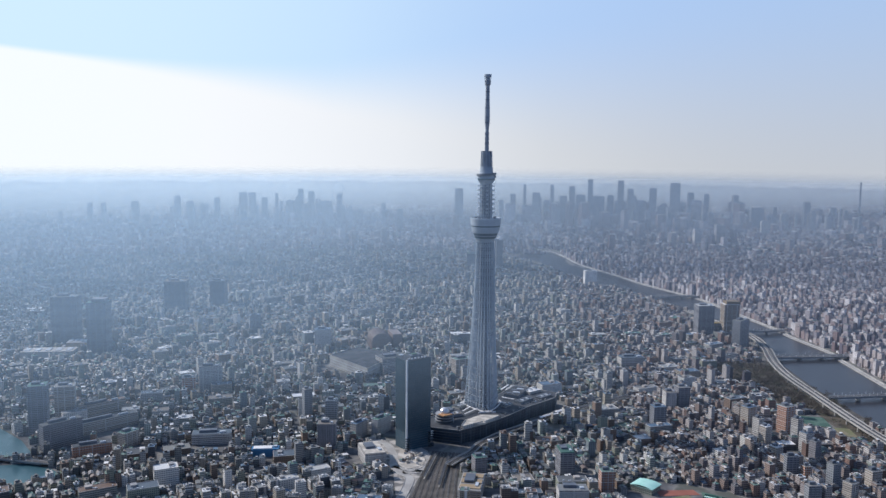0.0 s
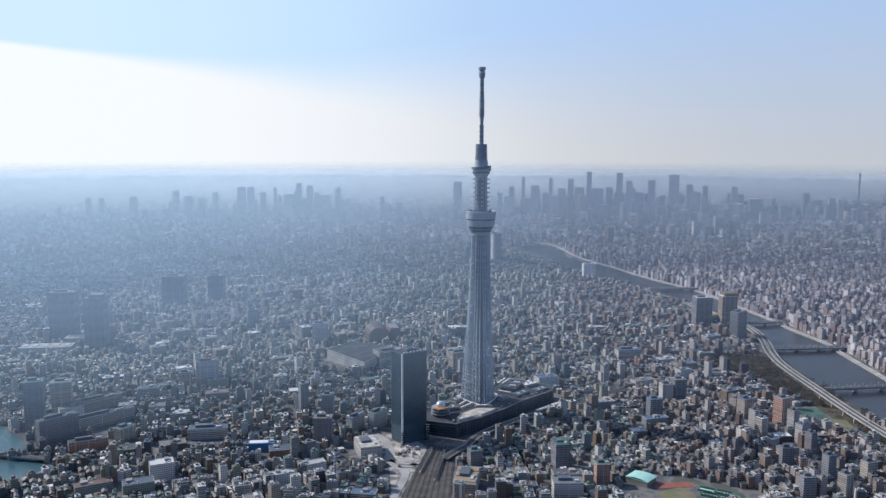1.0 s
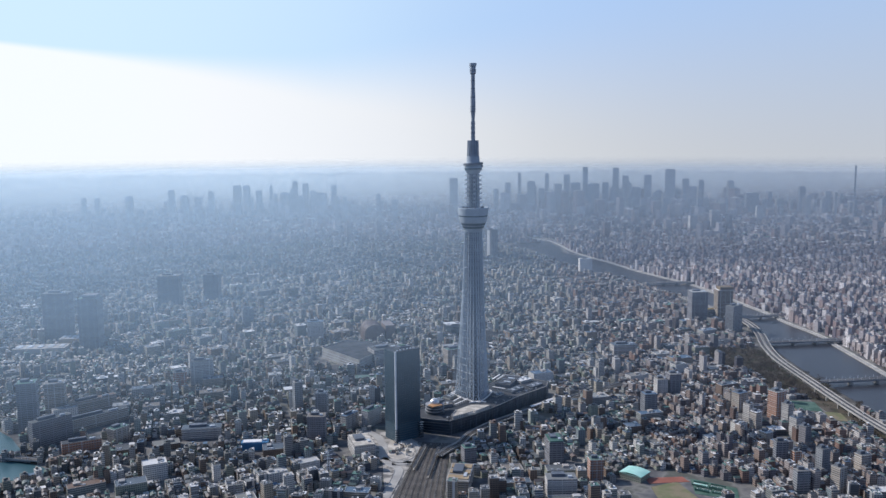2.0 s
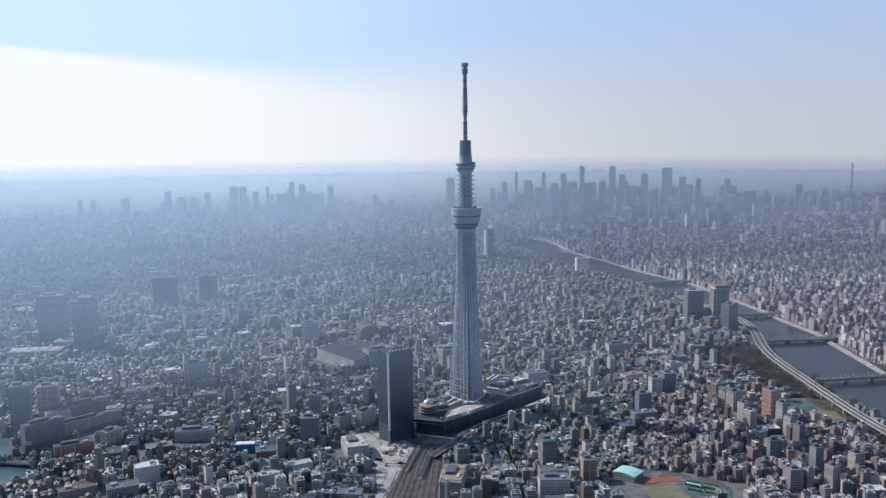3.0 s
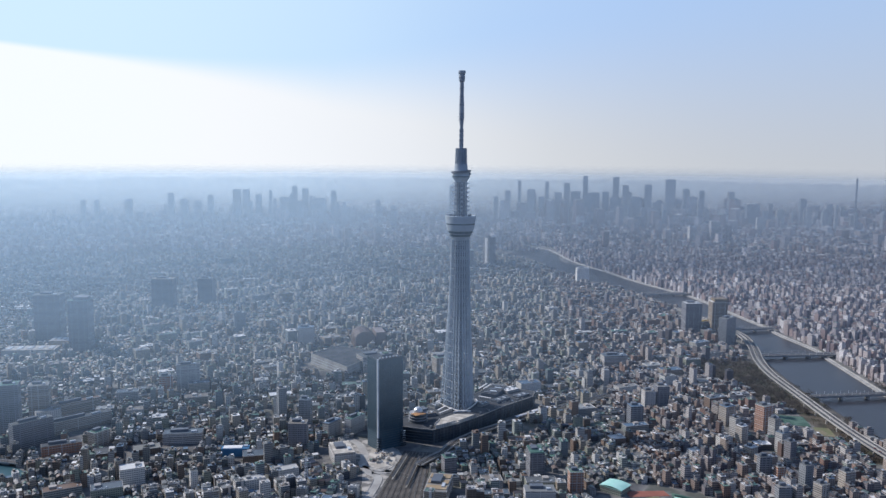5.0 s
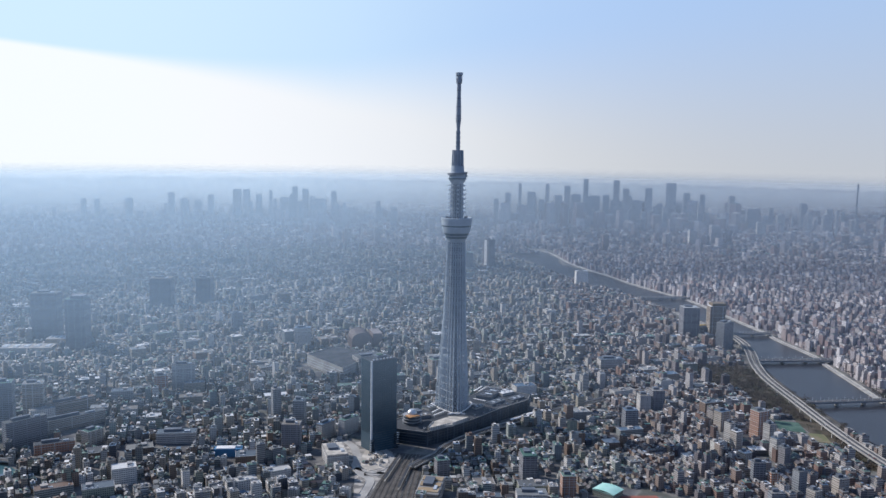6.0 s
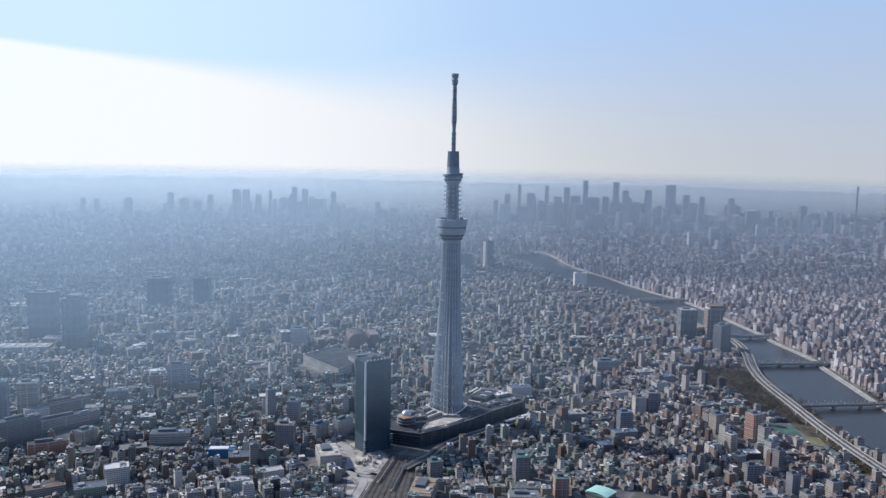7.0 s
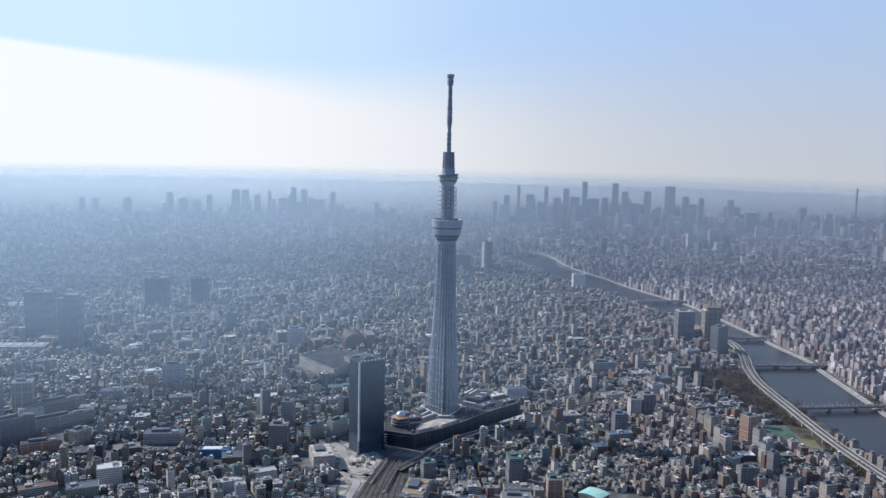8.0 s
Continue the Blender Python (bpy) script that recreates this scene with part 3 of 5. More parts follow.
Shape().lathe([(26.6, 364.0), (27.8, 375), (27.8, 377), (27.0, 377.6), (26.4, 376.2), (12, 376.2)], 48).part("parapet", M_TOWER, deck, "pale upper rim of the deck")
for i in range(36):
    a = 2 * math.pi * i / 36
    Shape().strut((24.0 * math.cos(a), 24.0 * math.sin(a), 351.5), (27.95 * math.cos(a), 27.95 * math.sin(a), 376), 0.22).part("rib", M_FIN, deck)
for i in range(7):
    a = 0.4 + i * 0.9
    Shape().box(18 * math.cos(a), 18 * math.sin(a), 376.2, 5, 3, 3.0, a).part("roof_unit", M_TOWER_DARK, deck)
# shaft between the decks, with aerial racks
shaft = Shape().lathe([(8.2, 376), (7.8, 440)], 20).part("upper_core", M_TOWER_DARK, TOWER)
for i in range(16):
    a = 2 * math.pi * i / 16
    Shape().strut((11.2 * math.cos(a), 11.2 * math.sin(a), 376), (10.2 * math.cos(a), 10.2 * math.sin(a), 442), 0.8).part("upper_column", M_TOWER, TOWER)
RUNGS = [376 + 6.5 * i for i in range(11)]


def upper_point(z, i):
    q = 11.2 - (z - 376) / 66
    return (q * math.cos(math.pi * i / 8), q * math.sin(math.pi * i / 8), z)


for z in RUNGS[1:-1]:
    Shape().tube([upper_point(z, i) for i in range(16)], 0.5, True).part("upper_ring", M_TOWER, TOWER)
for i in range(16):
    Shape().tube([upper_point(z, i + j) for j, z in enumerate(RUNGS)], 0.35).part("upper_brace", M_TOWER, TOWER)
for z in (386, 393, 402, 410, 418, 426, 434):
    for i in range(8):
        a = 2 * math.pi * (i + 0.2) / 8
        s = Shape().box(13.6 * math.cos(a), 13.6 * math.sin(a), z, 4.6, 3.4, 0.6, a)
        s.box(15.0 * math.cos(a), 15.0 * math.sin(a), z + 0.6, 1.0, 2.6, 2.4, a)
        s.part("aerial_rack", M_FIN, TOWER)
# upper deck with its sloping ring walk
upper = Shape().lathe([(10.5, 438), (13, 442), (15.5, 446), (15.8, 450), (14.5, 452), (12, 460), (11.2, 470)], 40).part("upper_deck", M_TOWER, TOWER, "smaller pale drum-shaped upper deck")
s = Shape()
walk_v, walk_f = [], []
for i in range(41):
    a, z = 2 * math.pi * i / 40, 450 + 5.5 * i / 40
    walk_v += [(q * math.cos(a), q * math.sin(a), z + hh) for q, hh in ((17.8, 0), (17.8, 4), (13.5, 4), (13.5, 0))]
    if i:
        walk_f += [(4 * i - 4 + k, 4 * i + k, 4 * i + (k + 1) % 4, 4 * i - 4 + (k + 1) % 4) for k in range(4)]
s.add(walk_v, walk_f + [(3, 2, 1, 0), (160, 161, 162, 163)])
s.part("ring_walk", M_TOWER_DARK, upper, "glazed tube spiralling round the upper deck")
Shape().lathe([(16.2, 446.3), (16.2, 449)], 40).part("window_band", M_CURTAIN, upper)
for i in range(12):
    a = 2 * math.pi * i / 12
    Shape().strut((10.8 * math.cos(a), 10.8 * math.sin(a), 458), (9.4 * math.cos(a), 9.4 * math.sin(a), 498), 0.8).part("crown_column", M_TOWER, TOWER)
Shape().lathe([(9.6, 462), (8.2, 497), (8.6, 497.2), (8.6, 498.2)], 24).part("crown_drum", M_MAST, TOWER)
# the aerial mast
mast = Shape().lathe([(3.6, 497), (3.2, 520), (3.1, 536), (3.9, 545), (4.0, 549), (4.5, 550), (4.6, 566), (4.2, 580), (3.9, 588), (3.7, 589), (3.7, 616), (3.0, 617), (3.0, 634)], 18).part("mast", M_MAST, TOWER, "grey aerial mast with stepped sleeves")
for z in (512, 527, 549, 558, 574, 589, 603):
    Shape().lathe([(np.interp(z, [512, 527, 549, 574, 589, 603], [3.5, 3.4, 4.8, 4.7, 4.1, 4.0]), z), (np.interp(z, [512, 527, 549, 574, 589, 603], [3.5, 3.4, 4.8, 4.7, 4.1, 4.0]), z + 0.9)], 18).part("mast_band", M_TOWER_DARK, mast)
for z in np.arange(500, 534, 8.5):
    for i in range(4):
        a = math.pi / 2 * i + 0.5
        Shape().box(3.7 * math.cos(a), 3.7 * math.sin(a), z, 0.7, 1.3, 6.5, a).part("aerial_panel", M_MAST, mast)
for z in (547, 553.5):
    for i in range(6):
        a = math.pi / 3 * i
        Shape().box(5.3 * math.cos(a), 5.3 * math.sin(a), z, 1.6, 0.5, 0.4, a).part("aerial_arm", M_TOWER_DARK, mast)
Shape().lathe([(3.8, 614), (5.2, 616), (5.4, 623), (4.6, 624)], 20).part("damper_collar", M_MAST, mast)
Shape().lathe([(4.4, 624), (4.6, 628.5), (6.4, 629.5), (6.6, 631), (6.6, 634)], 20).part("mast_head", M_TOWER, mast)
for i in range(10):
    a = 2 * math.pi * i / 10
    Shape().strut((5.0 * math.cos(a), 5.0 * math.sin(a), 617), (6.3 * math.cos(a), 6.3 * math.sin(a), 630), 0.2).part("head_strut", M_MAST, mast)

# ---- the quarter at its foot ----


def glass_tower():
    """Black office tower: curtain wall, floor bands, a pale corner fin, a planted roof box."""
    a = math.atan2(28, 36)
    t = base("office_tower", -127, -181, 0, a)
    tagged(t, "black glass office tower with a pale corner fin beside the station", "office building")
    w, d = 48.0, 35.0
    Shape().box(w / 2, d / 2, 0, w, d, 152).part("curtain_wall", M_CURTAIN, t)
    for i in range(37):
        z = 4 + i * 4.0
        s = Shape().box(w / 2, d / 2, z, w + 0.5, d + 0.5, 0.45)
        s.part("floor_band", M_LOUVRE if i < 8 else M_SPANDREL, t, "grey louvre band" if i < 8 else "")
    for i in range(1, 14):
        Shape().box(w * i / 14, -0.15, 30, 0.3, 0.4, 122).part("mullion", M_SPANDREL, t)
    for i in range(1, 10):
        Shape().box(-0.15, d * i / 10, 30, 0.4, 0.3, 122).part("mullion", M_SPANDREL, t)
    Shape().box(-0.4, -0.4, 0, 2.6, 2.6, 155).part("corner_fin", M_FIN, t, "pale vertical corner fin")
    Shape().box(w / 2, d / 2, 152, w + 0.8, d + 0.8, 2.2).part("parapet", M_SPANDREL, t)
    Shape().box(w / 2, d / 2, 154.2, w - 1.4, d - 1.4, 0.3).part("roof", M_SLAB, t)
    Shape().box(w * 0.52, d * 0.5, 154.4, 20, 14, 4.2).part("plant_room", M_TOWER_DARK, t)
    Shape().box(w * 0.52, d * 0.5, 158.6, 9, 8, 1.4).part("roof_garden", M_GREEN, t, "green rooftop patch")
    for i in range(6):
        Shape().box(6 + i * 6.5, 4, 154.4, 2.6, 2.2, 2.0).part("cooling_unit", M_FIN, t)
    for x0, z1 in ((-3, 24), (w - 4, 30)):
        for k in range(int(z1 / 4)):
            Shape().box(x0 + 3, -3.0, k * 4 + 1.5, 8, 5, 1.2).part("terrace", M_SPANDREL, t)


glass_tower()


def block(name, label, category, poly, z0, z1, wall, roof, rim=1.0, floors=0, parent=None, ledge=None):
    """A building on a free plan: walls, a sunk roof inside a parapet, storey ledges."""
    cx, cy = np.mean(poly, 0)
    t = parent or tagged(base(name, cx, cy, z0), label, category)
    rel = [(x - cx, y - cy) for x, y in poly] if parent is None else poly
    v, f = prism(rel, 0 if parent is None else z0, (z1 - z0 if parent is None else z1))
    n = len(rel)
    uv = []
    for face in f:
        if len(face) == 4 and face[0] < n <= face[2]:
            L = math.dist(v[face[0]][:2], v[face[1]][:2])
            h = z1 - z0
            uv += [(0, 0), (L, 0), (L, h), (0, h)]
        else:
            uv += [v[i][:2] for i in face]
    mesh_object("wall", v, f, wall, None, uv, t)
    zt = z1 - z0 if parent is None else z1
    for grow, lo, hi, m, nm in ((0.995, zt + 0.02, zt + 0.08, roof, "roof"),):
        mid = np.mean(rel, 0)
        inner = [tuple(mid + (np.array(p) - mid) * grow) for p in rel]
        v, f = prism(inner, lo, hi)
        mesh_object(nm, v, f, m, None, None, t)
    line = np.array(rel + [rel[0]])
    for a, b in zip(line[:-1], line[1:]):
        L = math.dist(a, b)
        Shape().box((a[0] + b[0]) / 2, (a[1] + b[1]) / 2, zt + 0.08, L, 0.7, rim, math.atan2(b[1] - a[1], b[0] - a[0])).part("parapet", M_CONCRETE, t)
    for i in range(1, floors):
        z = (z1 - z0) * i / floors
        mid = np.mean(rel, 0)
        v, f = prism([tuple(mid + (np.array(p) - mid) * 1.012) for p in rel], z - 0.25, z + 0.25)
        mesh_object("storey_ledge", v, f, ledge or M_FIN, None, None, t)
    return t


# dark glass front; its shade is put into walls, ledges and roof too
podium = block("shopping_arcade", "long grey shopping complex at the tower's foot", "shopping centre",
               [(-92, -128), (-40, -142), (3, -104), (40, -62), (84, 0), (140, 62), (146, 96), (104, 118), (62, 132), (30, 74), (-30, 52), (-60, -30), (-98, -80)], 0, 24, M_SPANDREL, M_SLAB, 1.2, 5, ledge=M_LOUVRE)
pod_x, pod_y = podium.location[:2]
front = np.array([(-40, -142), (3, -104), (40, -62), (84, 0), (140, 62)], float)
for a0, b0 in zip(front[:-1], front[1:]):
    L, way_a = math.dist(a0, b0), math.atan2(b0[1] - a0[1], b0[0] - a0[0])
    for k in range(int(L / 7)):
        q = a0 + (b0 - a0) * (k + 0.5) / int(L / 7)
        Shape().box(q[0] - pod_x, q[1] - pod_y, 1, 0.9, 1.6, 21.5 + 1.5 * (k % 2), way_a).part("wall_pier", M_LOUVRE if k % 3 else M_TOWER_DARK, podium)
v, f = prism([(-38, -128), (-30, -94), (-5, -64), (29, -63), (3, -107)], 24.2, 28.0)
tagged(mesh_object("roof_terrace", v, f, M_SAND), "sand-coloured paved roof terrace on the shopping complex", "terrace")
for x, y, w, a in ((-18, -118, 46, 0.71), (16, -86, 44, 0.9), (-34, -111, 33, 1.34)):
    t = tagged(base("terrace_rail", x, y, 24.2, a), "pale low wall along the edge of the roof terrace", "wall", "terrace walls")
    Shape().box(0, 0, 0, w, 0.8, 5.2).part("coping", M_CONCRETE, t)
    for k in range(int(w / 5)):
        Shape().box(-w / 2 + 2.5 + k * 5, -0.5, 0, 0.5, 0.5, 6.0).part("post", M_WHITE, t)
# halls, plant and canopies on the roof: place, size, turn, wall, roof, words
for x, y, w, d, h, a, wall_m, roof_m, words in ((66, 84, 62, 30, 6, 1.2, M_TOWER_DARK, M_SLAB, "low grey plant hall on the shopping complex roof"),
                                               (96, 98, 30, 22, 5, 0.72, M_CONCRETE, M_WHITE, "pale flat-roofed hall on the shopping complex roof"),
                                               (78, 34, 40, 16, 4, 0.9, M_TOWER_DARK, M_LOUVRE, "long dark roof hall with pale skylights"),
                                               (118, 66, 34, 14, 3, 0.84, M_LOUVRE, M_TOWER_DARK, "blue-grey glazed roof hall above the station"),
                                               (46, 4, 26, 9, 3, 0.95, M_CONCRETE, M_LOUVRE, "narrow grey stair hall on the shopping complex roof"),
                                               (-52, -62, 24, 15, 5, 0.5, M_TOWER_DARK, M_ROOF_OB, "low grey plant hall on the shopping complex roof"),
                                               (-44, -12, 20, 18, 4, 0.9, M_CONCRETE, M_ROOF_OB, "pale stair hall on the shopping complex roof"),
                                               (-20, 30, 26, 10, 4, 0.2, M_TOWER_DARK, M_ROOF_OB, "low grey plant hall on the shopping complex roof")):
    t = tagged(base("roof_hall", x, y, 24.1, a), words, "roof hall")
    Shape().box(0, 0, 0, w, d, h).part("wall", wall_m, t)
    Shape().box(0, 0, h, w + 1, d + 1, 0.5).part("roof", roof_m, t)
    for k in range(5):
        Shape().box(-w / 2 + (k + 0.5) * w / 5, d * 0.12 * (-1) ** k, h + 0.5, w / 12, d * 0.45, 1.4).part("skylight", M_FIN if k % 2 else M_TOWER_DARK, t)
for x, y, w, d, a in ((44, 116, 40, 3.0, 1.15), (52, 112, 34, 2.4, 1.15), (48, 42, 26, 3.2, -0.5), (-30, -30, 30, 2.6, 1.1), (-22, -44, 40, 2.6, 0.98)):
    t = tagged(base("roof_canopy", x, y, 24.1, a), "white strip canopy on slim posts on the roof", "canopy", "roof canopies")
    Shape().box(0, 0, 3.6, w, d, 0.4).part("roof", M_WHITE, t)
    for k in range(6):
        Shape().box(-w / 2 + (k + 0.5) * w / 6, 0, 0, 0.4, 0.4, 3.6).part("post", M_FIN, t)
roof_rng = random.Random(31)
for k in range(46):
    q = roof_rng.random() * 3.999
    i = int(q)
    x, y = front[i] + (front[i + 1] - front[i]) * (q - i) + np.array((-0.75, 0.66)) * roof_rng.uniform(5, 16)
    t = tagged(base("roof_plant", x, y, 24.1, 0.8 + roof_rng.uniform(-0.1, 0.1)), "small grey ventilation unit on the roof", "roof unit", "roof units")
    w, d, h = roof_rng.uniform(2, 5), roof_rng.uniform(1.6, 3), roof_rng.uniform(1.2, 2.6)
    Shape().box(0, 0, 0, w, d, h).part("casing", roof_rng.choice([M_FIN, M_LOUVRE, M_TOWER_DARK, M_CONCRETE]), t)
    Shape().box(0, 0, h, w * 0.6, d * 0.6, 0.4).part("grille", M_LOUVRE, t)
s = tagged(base("ring_foot", 0, 0, 24.1), "white angular canopy struts round the tower's foot", "canopy")
for a0 in (-80, 40, 160):
    a = radians(a0)
    q = Shape()
    for da in (-0.35, 0.35):
        q.strut((37 * math.cos(a), 37 * math.sin(a), 1.0), (46 * math.cos(a + da), 46 * math.sin(a + da), 1.6), 1.6)
    q.part("canopy_strut", M_WHITE, s)
for r0, m in ((40, M_WHITE),):
    q = Shape()
    for i in range(24):
        p0, p1 = tower_point(0, i, 24, -5), tower_point(0, i + 1, 24, -5)
        q.strut((p0[0], p0[1], 2.0), (p1[0], p1[1], 2.0), 1.3)
    q.part("canopy_ring", m, s)


def dome_hall():
    t = tagged(base("dome_hall", -68, -95, 0, radians(38)), "stepped dark hall with an orange terrace and a silver dome", "hall")
    for i in range(8):
        r = 17.5 - i * 0.4
        Shape().lathe([(r, i * 5.0), (r, i * 5.0 + 3.4)], 28).part("storey", M_SPANDREL, t)
        Shape().lathe([(r + 1.4, i * 5.0 + 3.4), (r + 1.4, i * 5.0 + 4.6)], 28).part("balcony_ring", M_LEDGE if i > 4 else M_LOUVRE, t)
    Shape().box(-5, -9, 40, 21, 15, 1.2).part("terrace", M_ORANGE, t, "orange timber terrace")
    rings = [(8.5 * math.cos(a), 42 + 7.5 * math.sin(a)) for a in np.linspace(0, 1.5, 9)]
    Shape().lathe([(8.8, 39)] + rings, 28).part("dome", M_SILVER, t, "silver planetarium dome")
    Shape().box(14, 6, 40, 12, 16, 4).part("plant_room", M_TOWER_DARK, t)


dome_hall()


def railway(points, z, label):
    t = tagged(base("railway_track", 0, 0), label, "railway track", group="railway tracks")
    line = np.c_[smooth_line(points, 8), np.full((len(points) - 1) * 8 + 1, z)]
    v, f = sweep(line, [(-2.1, 0), (2.1, 0), (1.6, 0.45), (-1.6, 0.45)])
    mesh_object("ballast_bed", v, f, M_BALLAST, parent=t)
    for o in (-0.6, 0.6):
        v, f = sweep(line, [(o - 0.09, 0.45), (o + 0.09, 0.45), (o + 0.09, 0.65), (o - 0.09, 0.65)])
        mesh_object("rail", v, f, M_RAIL, parent=t)


v, f = prism(RAIL_YARD, 0, 1.0)
tagged(mesh_object("rail_yard_bed", v, f, M_BALLAST), "brown-grey ballast of the railway approach", "rail yard", kind="structure")
for i in range(8):
    s = i / 7
    railway([(-106 + 62 * s, -430), (-98 + 55 * s, -330), (-90 + 48 * s, -250), (-80 + 40 * s, -185)], 1.0, "worn steel railway track on brown ballast")
vline = np.c_[smooth_line(VIADUCT, 8), np.full((len(VIADUCT) - 1) * 8 + 1, 0.0)]
via = tagged(base("railway_viaduct", 0, 0), "curving concrete railway viaduct beside the complex", "viaduct")
v, f = sweep(vline, [(-7, 5.2), (7, 5.2), (7, 7.6), (6.5, 7.6), (6.5, 6.4), (-6.5, 6.4), (-6.5, 7.6), (-7, 7.6)])
mesh_object("deck", v, f, M_CONCRETE, parent=via)
for i in range(2, len(vline), 3):
    Shape().box(vline[i][0], vline[i][1], 0, 9, 2.2, 5.2, 0.8).part("pier", M_CONCRETE, via)
for o in (-2.6, 2.6):
    side_line = [(p[0] + o * 0.6, p[1] - o * 0.7) for p in VIADUCT]
    railway(side_line, 6.4, "worn steel railway track on the viaduct")
for i, (x0, y0, x1, y1, w) in enumerate(((-90, -300, -77, -200, 4), (-66, -330, -55, -205, 4))):
    a, L = math.atan2(y1 - y0, x1 - x0), math.hypot(x1 - x0, y1 - y0)
    t = tagged(base("platform_roof", (x0 + x1) / 2, (y0 + y1) / 2, 1.0, a), "long grey platform roof over the railway tracks", "platform roof", group="platform roofs")
    Shape().box(0, 0, 0, L, w * 0.55, 1.1).part("platform", M_CONCRETE, t)
    Shape().box(0, 0, 4.6, L, w, 0.35).part("roof", M_SLAB, t)
    for k in range(int(L / 10)):
        Shape().box(-L / 2 + 5 + k * 10, 0, 1.1, 0.4, 0.4, 3.5).part("post", M_DARKSTEEL, t)

# crossing with its looped roads and the building site
v, f = prism(CROSSING, 0, 0.25)
tagged(mesh_object("crossing_ground", v, f, M_PAVED), "pale paved crossing in front of the office tower", "road", kind="structure")
for pts, w in (([(-200, -120), (-165, -150), (-146, -205), (-142, -246), (-128, -276), (-112, -300), (-120, -380), (-128, -430)], 7),
               ([(-135, -140), (-110, -165), (-90, -205), (-86, -240), (-104, -270), (-125, -274)], 6),
               ([(-143, -250), (-120, -262), (-98, -268), (-60, -290)], 5)):
    ln = smooth_line(pts, 8)
    v, f = sweep(np.c_[ln, np.zeros(len(ln))], [(-w, 0), (w, 0), (w, 1.1), (w - 0.5, 1.1), (w - 0.5, 0.5), (-w + 0.5, 0.5), (-w + 0.5, 1.1), (-w, 1.1)])
    tagged(mesh_object("ramp_road", v, f, M_CONCRETE), "pale curved access road with low walls", "road", kind="structure")
v, f = prism([(-138, -170), (-112, -175), (-94, -215), (-96, -240), (-120, -262), (-136, -240), (-140, -205)], 0.25, 0.7)
tagged(mesh_object("building_site", v, f, M_SAND), "sandy open building site inside the road loop", "building site", kind="structure")
rng = random.Random(5)
for i in range(26):
    x, y = rng.uniform(-134, -100), rng.uniform(-240, -180)
    t = tagged(base("site_hut", x, y, 0.7, rng.uniform(0, 3)), "small pale site hut on sandy ground", "site hut", group="site huts")
    w, d, h = rng.uniform(3, 7), rng.uniform(2.4, 4), rng.uniform(2, 4)
    Shape().box(0, 0, 0, w, d, h).part("wall", rng.choice([M_WHITE, M_SAND, M_BROWN]), t)
    Shape().box(0, 0, h, w + 0.3, d + 0.3, 0.2).part("roof", M_ROOF_OB, t)

# ---- bridges and the elevated road ----
ln = smooth_line(EXPRESSWAY, 8)
ex = tagged(base("expressway", 0, 0), "elevated twin-lane expressway along the river bank", "expressway")
for o, z in ((-7, 13.0), (7, 11.0)):
    v, f = sweep(np.c_[ln, np.full(len(ln), z)], [(o - 4.6, -1.8), (o + 4.6, -1.8), (o + 5.0, 1.4), (o + 4.2, 1.4), (o + 4.1, 0.1), (o - 4.1, 0.1), (o - 4.2, 1.4), (o - 5.0, 1.4)])
    d = mesh_object("deck", v, f, M_DECK, parent=ex)
    for e in (o - 4.62, o + 4.62):
        v, f = sweep(np.c_[ln, np.full(len(ln), z)], [(e - 0.4, -1.2), (e + 0.4, -1.2), (e + 0.4, 1.6), (e - 0.4, 1.6)])
        mesh_object("parapet", v, f, M_CONCRETE, parent=d, label="pale concrete edge wall")
    v, f = sweep(np.c_[ln, np.full(len(ln), z)], [(o - 3.7, 0.12), (o + 3.7, 0.12), (o + 3.7, 0.2), (o - 3.7, 0.2)])
    mesh_object("carriageway", v, f, M_ROAD, parent=d)
    for i in range(2, len(ln), 3):
        Shape().box(ln[i][0] + o, ln[i][1], 0, 2.2, 2.6, z - 1.8, 0.1).part("pier", M_CONCRETE, ex)


def bridge(name, p, q, w, z, piers, label, deck_m):
    a, L = math.atan2(q[1] - p[1], q[0] - p[0]), math.dist(p, q)
    t = tagged(base(name, (p[0] + q[0]) / 2, (p[1] + q[1]) / 2, 0, a), label, "bridge")
    Shape().box(0, 0, z - 0.8, L + 30, w, 1.0).part("deck", deck_m, t)
    Shape().box(0, 0, z + 0.22, L + 30, w * 0.62, 0.1).part("roadway", M_ROAD, t)
    for sgn in (-1, 1):
        Shape().box(0, sgn * (w / 2 - 0.6), z - 3.0, L, 1.0, 2.2).part("girder", M_DARKSTEEL, t)
        Shape().box(0, sgn * (w / 2 - 0.2), z + 0.2, L + 30, 0.3, 1.1).part("railing", M_CONCRETE, t)
    for i in range(piers):
        Shape().box(L * ((i + 1) / (piers + 1) - 0.5), 0, 0, 4.5, w * 0.8, z - 3.0).part("pier", M_CONCRETE, t)
    for i in range(10):
        for sgn in (-1, 1):
            Shape().box(L * ((i + 0.5) / 10 - 0.5), sgn * (w / 2 - 0.5), z + 1.3, 0.35, 0.35, 6).part("lamp_post", M_WHITE, t)


bridge("road_bridge", (714, 493), (884, 518), 22, 9, 2, "dark girder road bridge on two piers across the river", M_DARKSTEEL)
bridge("foot_bridge", (706, 156), (878, 190), 13, 10, 2, "pale slender bridge with lamp posts across the river", M_CONCRETE)
bridge("rail_bridge", (742, 784), (838, 806), 14, 9, 1, "dark steel railway bridge across the river", M_DARKSTEEL)
bridge("arch_bridge", (600, 1330), (732, 1352), 22, 9, 2, "grey road bridge across the hazy river", M_CONCRETE)
